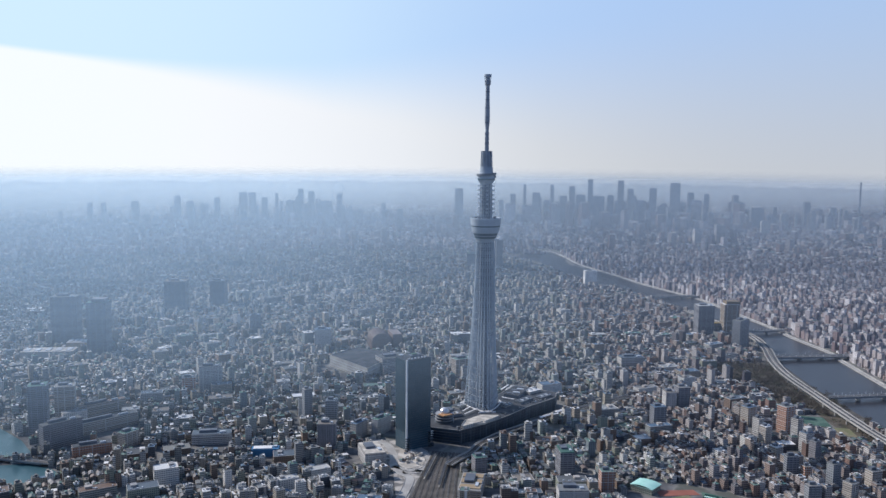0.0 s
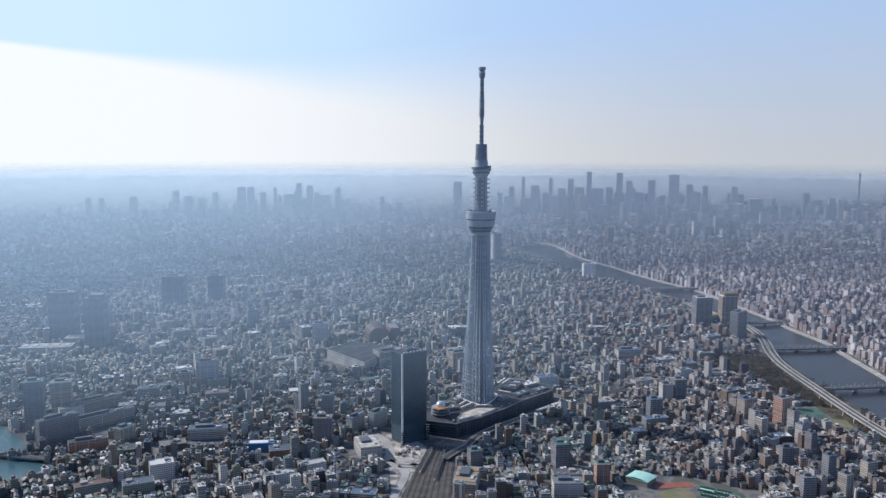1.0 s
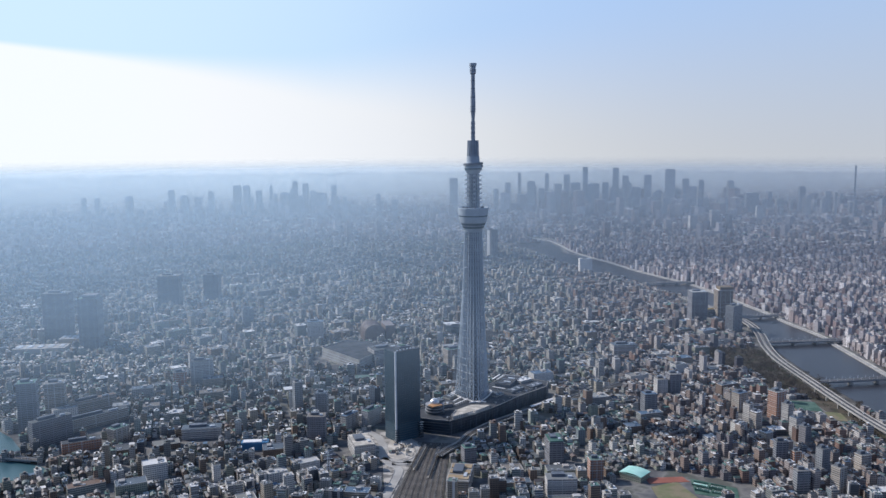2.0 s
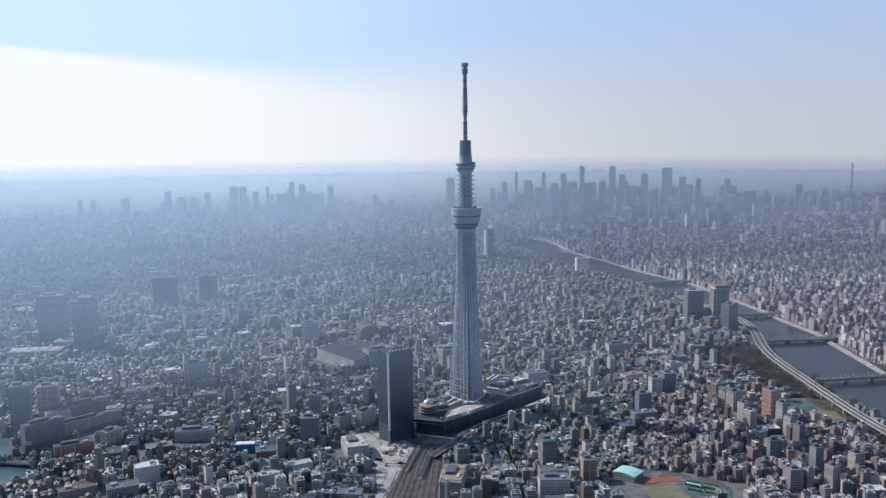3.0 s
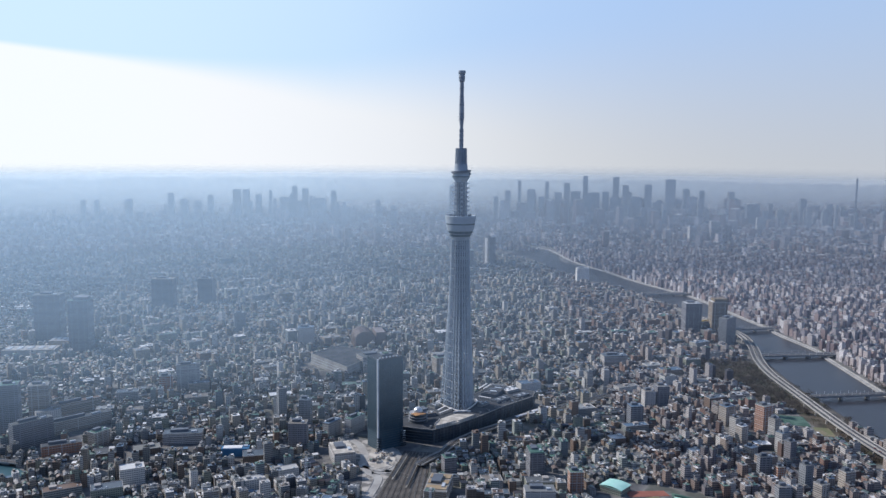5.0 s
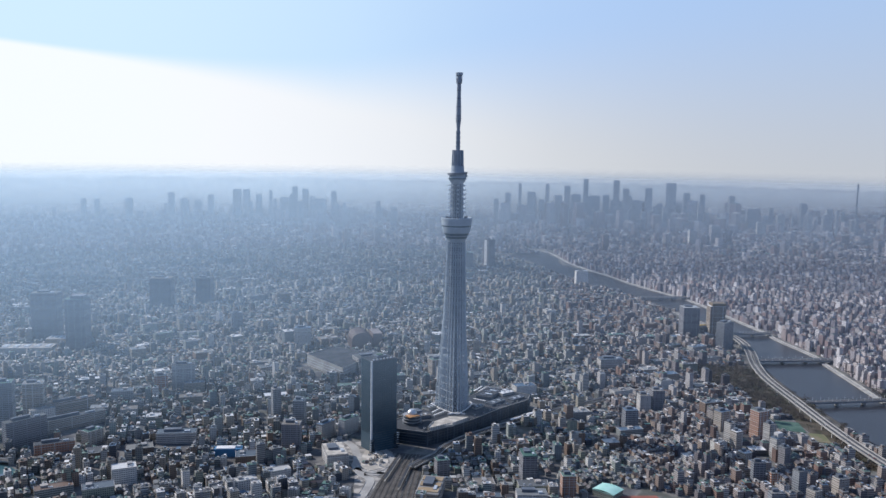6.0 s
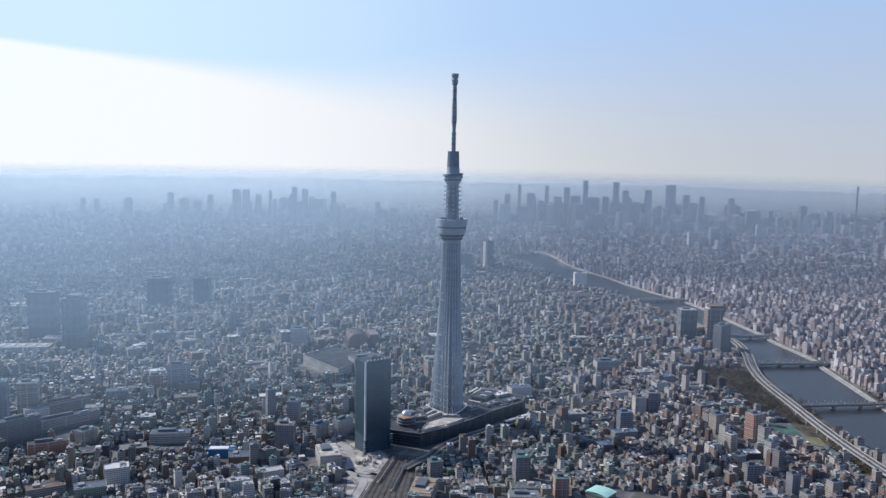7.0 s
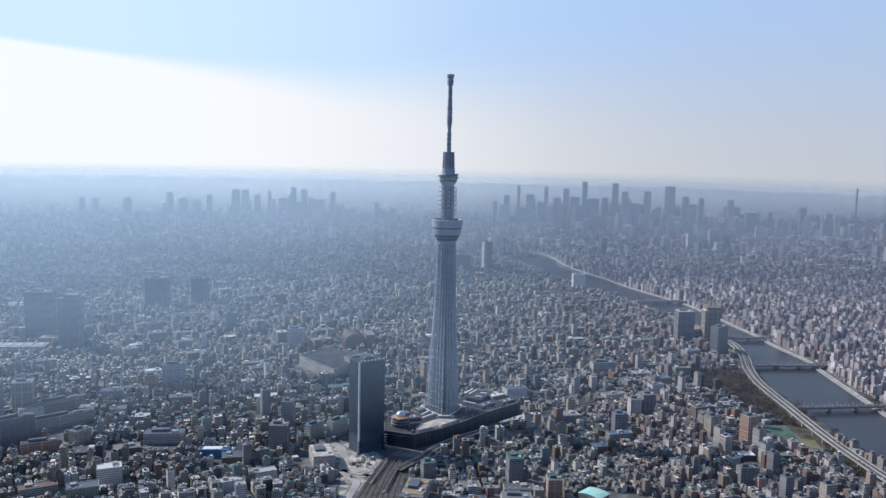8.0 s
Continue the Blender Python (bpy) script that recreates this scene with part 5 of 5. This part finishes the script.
h = np.where(tall, city.uniform(22, 38, n) + np.where(west, city.uniform(0, 9, n), 0), h)
quay = away(lots[:, 0], lots[:, 1], near_line[::3]) < 130
h = np.where(quay & (lots[:, 1] > 900), np.minimum(h, 17.0), h)
fw = lots[:, 4] * np.where(mid, city.uniform(0.85, 1.02, n), city.uniform(0.62, 0.93, n))
fd = lots[:, 5] * np.where(mid, city.uniform(0.85, 1.05, n), city.uniform(0.6, 0.92, n))
fw, fd = np.where(tall, fw * 1.15, fw), np.where(tall, fd * 1.1, fd)
fw, fd = np.where(south & tall, fw * 0.78, fw), np.where(south & tall, fd * 0.85, fd)
gone = city.uniform(0, 1, n) < 0.035
# a larger plan here and there swallows its neighbours
big_x, big_y, big_r = [], [], []
big = []
for i in city.choice(n, 1100, replace=False):
    x, y = lots[i, 0], lots[i, 1]
    w, d = city.uniform(22, 52), city.uniform(15, 28)
    if not free(np.array([x]), np.array([y]), 26)[0] or any(abs(x - bx) < 48 and abs(y - by) < 48 for bx, by in zip(big_x, big_y)):
        continue
    if x > 380 and y < 60:
        w, d = w * 0.55, d * 0.75
    big_x.append(x), big_y.append(y)
    hh = city.choice([9, 12, 16, 20, 26, 34], p=[0.3, 0.28, 0.2, 0.13, 0.07, 0.02])
    big.append((x, y, 0, w, d, hh, lots[i, 3]))
    c, s = math.cos(lots[i, 3]), math.sin(lots[i, 3])
    rx, ry = lots[:, 0] - x, lots[:, 1] - y
    gone |= (np.abs(rx * c + ry * s) < w / 2 + 5.5) & (np.abs(-rx * s + ry * c) < d / 2 + 6)
keep = ~gone
B = np.c_[lots[:, 0], lots[:, 1], np.zeros(n), fw, fd, h, lots[:, 3] + city.normal(0, 0.06, n)][keep]
far_off, tall, mid = far_off[keep], tall[keep], mid[keep]
pitched = (~mid) & (city.uniform(0, 1, len(B)) < 0.38)
big = np.array(big)

# nearest mid-rise blocks and houses stand as things of their own
order = np.argsort(far_off)
apart = [i for i in order if tall[i] or (mid[i] and B[i, 5] > 17.5)][:135]
houses = [i for i in order if not mid[i]][:290]
single = np.zeros(len(B), bool)
single[apart] = single[houses] = True


def apartment(floors, w, d):
    """Mid-rise block: walls, a balcony to every storey, stair tower, roof with parapet, tank."""
    t = tagged(new("apartment_building"), "mid-rise plastered apartment building with balconies among low houses", "apartment building", "mid-rise blocks")
    hh = floors * 3.0
    wall_box("wall", w, d, 0, hh, M_WALL_OB, t)
    bal = Shape().box(0, 0, 0, w * 0.92, 1.3, 1.15)
    first = bal.part("balcony", M_BALCONY, t)
    first.location = (0, -d / 2 - 0.6, 2.7)
    for i in range(1, floors - 1):
        b = new("balcony", first.data)
        b.parent, b.location = t, (0, -d / 2 - 0.6, 2.7 + 3.0 * i)
    Shape().box(w / 2 + 0.7, d * 0.2, 0, 1.6, 3.4, hh + 1.6).part("stair_tower", M_BALCONY, t)
    Shape().box(0, 0, hh + 0.02, w - 0.5, d - 0.5, 0.12).part("roof", M_ROOF_OB, t)
    s = Shape()
    for x, y, a, b in ((0, -d / 2 + 0.15, w, 0.3), (0, d / 2 - 0.15, w, 0.3), (-w / 2 + 0.15, 0, 0.3, d - 0.6), (w / 2 - 0.15, 0, 0.3, d - 0.6)):
        s.box(x, y, hh + 0.02, a, b, 0.9)
    s.part("parapet", M_BALCONY, t)
    Shape().box(w * 0.2, d * 0.15, hh + 0.14, w * 0.3, d * 0.32, 2.8).part("penthouse", M_BALCONY, t)
    Shape().lathe([(1.1, hh + 0.14), (1.1, hh + 2.4)], 10, -w * 0.22, d * 0.1).part("water_tank", M_WHITE, t)
    return t


protos = {}
for i in apart:
    x, y, _, w, d, hh, a = B[i]
    key = (max(5, int(hh / 3.0)), 11 if w < 11 else 13, 13 if d < 13 else 15)
    m = pose(x, y, 0, 0, 0, math.degrees(a) + (0, 90, 180, 270)[int(x * 7 + y) % 4] * (abs(key[1] - key[2]) < 3))
    if key not in protos:
        protos[key] = apartment(*key)
        protos[key].matrix_basis = m
    else:
        copy_thing(protos[key], m)
for i in houses:
    x, y, _, w, d, hh, a = B[i]
    gable = bool(pitched[i])
    t = tagged(base("house", x, y, 0, a), "small two-storey house with a tiled pitched roof" if gable else "small two-storey house with a flat grey roof", "house", "low houses")
    wall_box("wall", w, d, 0, hh, M_WALL_OB, t)
    if gable:
        v, f = gable_arrays([(0, 0, 0, w, d, hh + 0.05, 0)], 2.3)
        mesh_object("roof", v, f, M_TILE_OB, parent=t)
    else:
        s = Shape().box(0, 0, hh + 0.02, w + 0.2, d + 0.2, 0.35)
        s.part("roof", M_ROOF_OB, t)
        Shape().box(w * 0.15, d * 0.1, hh + 0.37, w * 0.3, d * 0.3, 1.9).part("roof_hut", M_BALCONY, t)


# the nearest broad buildings: shops, workshops, schools and offices
big_off = np.hypot(big[:, 0] - EYE[0], big[:, 1] - EYE[1])
lone = np.argsort(big_off)[:170]
for i in lone:
    x, y, _, w, d, hh, a = big[i]
    kind = "workshop" if hh < 11 else "shop_block" if hh < 18 else "office_block"
    words = {"workshop": "low broad workshop with a flat roof and roof units", "shop_block": "broad flat-roofed shop building among low houses", "office_block": "broad mid-rise office block with roof plant"}
    t = tagged(base(kind, x, y, 0, a), words[kind], kind.replace("_", " "), "broad city buildings")
    wall_box("wall", w, d, 0, hh, M_WALL_OB, t)
    Shape().box(0, 0, hh + 0.02, w - 0.8, d - 0.8, 0.15).part("roof", M_ROOF_OB, t)
    s = Shape()
    for px, py, pw, pd in ((0, -d / 2 + 0.2, w, 0.4), (0, d / 2 - 0.2, w, 0.4), (-w / 2 + 0.2, 0, 0.4, d - 0.8), (w / 2 - 0.2, 0, 0.4, d - 0.8)):
        s.box(px, py, hh + 0.02, pw, pd, 0.9)
    s.part("parapet", M_BALCONY, t)
    Shape().box(w * city.uniform(-0.3, 0.3), d * 0.15, hh + 0.18, w * 0.2, d * 0.4, 3.0).part("stair_head", M_BALCONY, t)
    for k in range(3):
        Shape().box(w * city.uniform(-0.4, 0.4), -d * city.uniform(0.15, 0.35), hh + 0.18, city.uniform(1.5, 4), city.uniform(1.2, 2.5), 1.4).part("roof_unit", M_FIN, t)
big_stays = np.ones(len(big), bool)
big_stays[lone] = False


def city_mesh(name, label, sel, bigs=None, wall=None):
    """One district of joined buildings."""
    b = B[sel]
    sets = [b] if bigs is None or not len(bigs) else [b, bigs]
    hut = b[(b[:, 5] > 10)]
    c, s = np.cos(hut[:, 6]), np.sin(hut[:, 6])
    ox, oy = hut[:, 3] * city.uniform(-0.22, 0.22, len(hut)), hut[:, 4] * city.uniform(-0.22, 0.22, len(hut))
    sets.append(np.c_[hut[:, 0] + ox * c - oy * s, hut[:, 1] + ox * s + oy * c, hut[:, 5] + 0.01, hut[:, 3] * 0.36, hut[:, 4] * 0.4, city.uniform(2.2, 3.6, len(hut)), hut[:, 6]])
    flat = b[(b[:, 5] <= 10) & ~pitched[sel]]
    flat = flat[::2]
    sets.append(np.c_[flat[:, 0] + 1.2, flat[:, 1] - 0.8, flat[:, 5] + 0.01, flat[:, 3] * 0.3, flat[:, 4] * 0.28, np.full(len(flat), 1.7), flat[:, 6]])
    # lower wings, lean-tos and roof clutter
    wing = b[city.uniform(0, 1, len(b)) < 0.5]
    c, s = np.cos(wing[:, 6]), np.sin(wing[:, 6])
    side_u, side_v = city.choice([-0.42, 0.42], len(wing)), city.uniform(-0.3, 0.3, len(wing))
    ox, oy = wing[:, 3] * side_u, wing[:, 4] * side_v
    sets.append(np.c_[wing[:, 0] + ox * c - oy * s, wing[:, 1] + ox * s + oy * c, np.zeros(len(wing)), wing[:, 3] * city.uniform(0.35, 0.6, len(wing)), wing[:, 4] * city.uniform(0.4, 1.05, len(wing)),
                      wing[:, 5] * city.uniform(0.35, 0.85, len(wing)), wing[:, 6]])
    near = b[(np.hypot(b[:, 0] - EYE[0], b[:, 1] - EYE[1]) < 2300) & (b[:, 5] > 9)]
    for _ in range(3):
        c, s = np.cos(near[:, 6]), np.sin(near[:, 6])
        ox, oy = near[:, 3] * city.uniform(-0.4, 0.4, len(near)), near[:, 4] * city.uniform(-0.4, 0.4, len(near))
        sets.append(np.c_[near[:, 0] + ox * c - oy * s, near[:, 1] + ox * s + oy * c, near[:, 5] + 0.012, city.uniform(0.8, 2.6, len(near)), city.uniform(0.8, 2.2, len(near)), city.uniform(0.7, 1.8, len(near)), near[:, 6]])
    if bigs is not None and len(bigs):
        for fx, fy, sz in ((-0.28, 0.1, 0.22), (0.2, -0.2, 0.16), (0.3, 0.2, 0.12), (-0.05, 0.24, 0.1)):
            c, s = np.cos(bigs[:, 6]), np.sin(bigs[:, 6])
            sets.append(np.c_[bigs[:, 0] + (fx * c * bigs[:, 3] - fy * s * bigs[:, 4]), bigs[:, 1] + (fx * s * bigs[:, 3] + fy * c * bigs[:, 4]), bigs[:, 5] + 0.01, bigs[:, 3] * sz, bigs[:, 4] * sz * 1.6, np.full(len(bigs), 2.8), bigs[:, 6]])
    v, f, mi, uv = box_arrays(np.vstack(sets))
    g = b[pitched[sel]].copy()
    g[:, 5] += 0.02
    gv, gf = gable_arrays(g, 2.2)
    faces = f.tolist() + (np.array(0) + len(v) + np.array([q for q in gf if len(q) == 4])).tolist() + (len(v) + np.array([q for q in gf if len(q) == 3])).tolist()
    nq = len(gf)
    loops = sum(len(q) for q in gf)
    ob = mesh_object(name, drawn_in(np.vstack([v, gv])), faces, [wall or M_WALL, M_ROOF, M_TILE], np.r_[mi, np.full(nq, 2)], np.vstack([uv, np.zeros((loops, 2))]))
    return tagged(ob, label, "city blocks", kind="stuff")


print("buildings", len(B), len(big))
side_w = np.interp(B[:, 1], [p[1] for p in FAR_BANK], [p[0] for p in FAR_BANK]) < B[:, 0]
big_w = np.interp(big[:, 1], [p[1] for p in FAR_BANK], [p[0] for p in FAR_BANK]) < big[:, 0]
near_w, big_n = B[:, 0] > 300, big[:, 0] > 300
for nm, label, sel, bs, wall in (("city_blocks_tower", "dense low houses and mid-rise blocks round the tower", ~single & ~side_w & (B[:, 0] > -250) & ~near_w, big[big_stays & ~big_w & (big[:, 0] > -250) & ~big_n], None),
                                 ("city_blocks_embankment", "tiled mid-rise blocks and houses near the embankment road", ~single & ~side_w & near_w, big[big_stays & ~big_w & big_n], M_WALL_BANK),
                                 ("city_blocks_canal", "dense low houses and workshops near the canal", ~single & ~side_w & (B[:, 0] <= -250), big[big_stays & ~big_w & (big[:, 0] <= -250)], None),
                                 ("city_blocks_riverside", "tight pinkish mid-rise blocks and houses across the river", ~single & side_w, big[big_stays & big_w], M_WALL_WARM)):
    city_mesh(nm, label, sel, bs, wall)

# ---- the far city ----


def far_blocks(count, r0, r1, hlo, hhi, wlo, whi, seed, a0=-35, a1=35):
    g = np.random.RandomState(seed)
    rr = np.sqrt(g.uniform(r0 ** 2, r1 ** 2, count))
    aa = np.radians(g.uniform(a0, a1, count))
    x, y = EYE[0] + rr * np.sin(aa), EYE[1] + rr * np.cos(aa)
    ok = (away(x, y, near_line[::3]) > 60) & (away(x, y, far_line[::3]) > 60)
    hh = hlo + (hhi - hlo) * g.uniform(0, 1, count) ** 2.2
    return np.c_[x, y, np.zeros(count), g.uniform(wlo, whi, count), g.uniform(wlo, whi, count), hh, g.uniform(0.15, 0.8, count)][ok]


fb = np.vstack([far_blocks(24000, 4040, 6200, 9, 44, 9, 22, 1), far_blocks(17000, 6200, 10000, 12, 60, 15, 40, 2), far_blocks(4000, 10000, 12500, 10, 45, 30, 80, 3), 
                far_blocks(600, 4100, 7600, 36, 110, 18, 36, 4),
                far_blocks(170, 5200, 7200, 70, 200, 28, 56, 5, 1, 17), far_blocks(70, 5600, 7200, 60, 170, 28, 56, 6, -22, -8), far_blocks(80, 4700, 7000, 60, 120, 28, 54, 7, 15, 30)])
v, f, mi, uv = box_arrays(fb)
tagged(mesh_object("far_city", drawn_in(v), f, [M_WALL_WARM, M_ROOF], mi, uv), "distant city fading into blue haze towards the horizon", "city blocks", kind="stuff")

# named clusters of far towers: bearing, distance, height, width
SKYLINE = [(-16.7, 6800, 205, 80), (-16.1, 6900, 185, 70), (-14.5, 7000, 180, 34), (-12.9, 7200, 205, 56), (-12.2, 7100, 200, 64), (-10.3, 7000, 178, 62), (-15.3, 6600, 150, 60),
           (-13.6, 6700, 130, 90), (-11.2, 6500, 140, 110), (-6.2, 4900, 152, 46), (-9.6, 5000, 118, 40), (-20.9, 6600, 172, 60), (-20.1, 6000, 155, 60), (-26.2, 6500, 145, 44),
           (-25.4, 6500, 140, 44), (-23.5, 6800, 130, 70), (-18.4, 7200, 120, 60), (6.84, 8200, 306, 62), (8.86, 8100, 294, 78), (4.26, 7800, 244, 46), (5.6, 7600, 246, 70),
           (9.5, 7400, 244, 70), (10.97, 7300, 252, 80), (12.4, 8400, 270, 130), (9.67, 5800, 200, 66), (-2.1, 7200, 218, 96), (23.5, 8800, 318, 20), (3.2, 7000, 200, 90),
           (5.0, 6800, 190, 80), (6.2, 6700, 200, 100), (7.4, 6700, 190, 120), (7.0, 6000, 150, 90), (8.2, 6900, 185, 70), (10.2, 6700, 160, 90), (3.9, 6300, 160, 60), (1.6, 7200, 170, 60),
           (0.8, 6600, 140, 50), (13.4, 7500, 200, 70), (14.4, 7900, 180, 60), (11.7, 6300, 150, 60), (16.2, 7800, 170, 70), (17.5, 6400, 140, 120), (19.2, 5600, 120, 60), (20.5, 7200, 150, 70),
           (18.1, 5200, 100, 70), (22.0, 6600, 140, 60), (25.2, 6100, 130, 80), (26.5, 7000, 150, 60), (15.5, 5600, 110, 60), (2.4, 8400, 230, 40)]
far_pick = random.Random(77)
for lo, hi, n in ((2.5, 16.0, 60), (-18.0, -5.0, 34), (16.0, 27.0, 16)):
    for _ in range(n):
        SKYLINE.append((far_pick.triangular(lo, hi, (lo + hi) / 2), far_pick.randrange(5300, 7200, 100), far_pick.uniform(70, 150), far_pick.uniform(24, 48)))
for az_deg, rr, hh, w in SKYLINE:
    w *= 0.75
    if rr > 5800:      # drawn nearer at the same height against the sky
        hh, w, rr = (500 - (500 - hh) * 5800 / rr) * 0.85, w * 5800 / rr, 5800 - rr % 300
    a = radians(az_deg)
    x, y = EYE[0] + rr * math.sin(a), EYE[1] + rr * math.cos(a)
    t = tagged(new("skyscraper"), "hazy blue-grey high-rise on the far skyline", "skyscraper", "far skyline towers")
    for nm, row in (("wall", (x, y, 0, w * 1.0, w * 0.6, hh, 0.2 * math.sin(az_deg * 9))), ("crown", (x, y, hh - 0.5, w * 0.8, w * 0.45, 5.0, 0.2 * math.sin(az_deg * 9)))):
        v, f, mi, uv = box_arrays([row])
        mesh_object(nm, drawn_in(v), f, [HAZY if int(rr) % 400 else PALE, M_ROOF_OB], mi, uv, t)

# ---- trees ----


def tree(seed, height, spread):
    g = random.Random(seed)
    t = tagged(new("tree"), "dark winter tree with a thin uneven crown in the park", "tree", "park trees")
    s = Shape()
    s.strut((0, 0, 0), (0.2, 0.1, height * 0.45), 0.35)
    tips = []
    for i in range(6):
        a = i * 1.05 + g.uniform(-0.3, 0.3)
        q = (spread * 0.5 * math.cos(a), spread * 0.5 * math.sin(a), height * g.uniform(0.6, 0.9))
        s.strut((0.2, 0.1, height * g.uniform(0.3, 0.45)), q, 0.14)
        tips.append(q)
    s.part("trunk", M_BARK, t)
    c = Shape()
    for i in range(70):
        q = g.choice(tips + [(0, 0, height * 0.85)])
        p = Vector(q) + Vector((g.gauss(0, spread * 0.2), g.gauss(0, spread * 0.2), g.gauss(0, height * 0.1)))
        k = g.uniform(0.5, 1.15)
        d = [Vector((g.uniform(-1, 1), g.uniform(-1, 1), g.uniform(-0.7, 0.7))).normalized() * k for _ in range(4)]
        c.add([p + e for e in d], [(0, 1, 2), (0, 2, 3), (0, 3, 1), (1, 3, 2)])
    c.part("crown", M_LEAF, t)
    return t


kinds, placed = [tree(1, 11, 8), tree(2, 9, 9), tree(3, 13, 9), tree(4, 8, 7)], 0
g = random.Random(11)
spots = []
for poly, want in ((PARK, 200), ([(720, -60), (700, 250), (690, 250), (704, -60)], 26), ([(870, 60), (890, 500), (905, 500), (885, 60)], 36)):
    xs, ys = [p[0] for p in poly], [p[1] for p in poly]
    got = 0
    while got < want:
        x, y = g.uniform(min(xs), max(xs)), g.uniform(min(ys), max(ys))
        if not inside(np.array([x]), np.array([y]), poly)[0] or away(np.array([x]), np.array([y]), ln[::3])[0] < 13:
            continue
        if 590 < x < 672 and -64 < y < 62 and g.random() < 0.9:
            got += 1
            continue
        spots.append((x, y))
        got += 1
for i, (x, y) in enumerate(spots):
    m = pose(x, y, 0.3, 0, 0, g.uniform(0, 360)) @ Matrix.Scale(g.uniform(0.75, 1.3), 4)
    if i < 4:
        kinds[i].matrix_basis = m
    else:
        copy_thing(kinds[i % 4], m @ Matrix.Diagonal((*[1 / c for c in kinds[i % 4].scale], 1)))

# garden trees and shrubs between the houses
pick = city.choice(len(lots), 5200, replace=False)
gx, gy = lots[pick, 0] + city.choice([-1, 1], 5200) * lots[pick, 4] * 0.5, lots[pick, 1] + city.choice([-1, 1], 5200) * lots[pick, 5] * 0.5
near = (bearing(gx, gy)[1] < 2600) & free(gx, gy, 2)
gx, gy = gx[near], gy[near]
wx, wy = [], []
for _ in range(3400):
    x, y = g.uniform(515, 710), g.uniform(-200, 465)
    if inside(np.array([x]), np.array([y]), PARK)[0] and not (590 < x < 672 and -64 < y < 62) and away(np.array([x]), np.array([y]), ln[::3])[0] > 9:
        wx.append(x), wy.append(y)


def shrubs(name, label, xs, ys, material):
    tv, tf = [], []
    for x, y in zip(xs, ys):
        top = g.uniform(3.5, 8)
        for _ in range(9):
            p = Vector((x + g.gauss(0, 1.5), y + g.gauss(0, 1.5), top * g.uniform(0.35, 1.0)))
            k, o = g.uniform(0.7, 1.5), len(tv)
            tv += [tuple(p + Vector((g.uniform(-1, 1), g.uniform(-1, 1), g.uniform(-0.8, 0.8))).normalized() * k) for _ in range(4)]
            tf += [(o, o + 1, o + 2), (o, o + 2, o + 3), (o, o + 3, o + 1), (o + 1, o + 3, o + 2)]
        o = len(tv)
        tv += [(x - 0.3, y, 0), (x + 0.3, y, 0), (x, y + 0.4, 0), (x, y, top * 0.7)]
        tf += [(o, o + 1, o + 3), (o + 1, o + 2, o + 3), (o + 2, o, o + 3)]
    tagged(mesh_object(name, tv, tf, material), label, "trees", kind="stuff")


shrubs("garden_trees", "small dark garden trees and shrubs between houses", gx, gy, M_SHRUB)
shrubs("park_thicket", "bare brown winter trees and shrubs in the riverside park", wx, wy, M_WINTER)
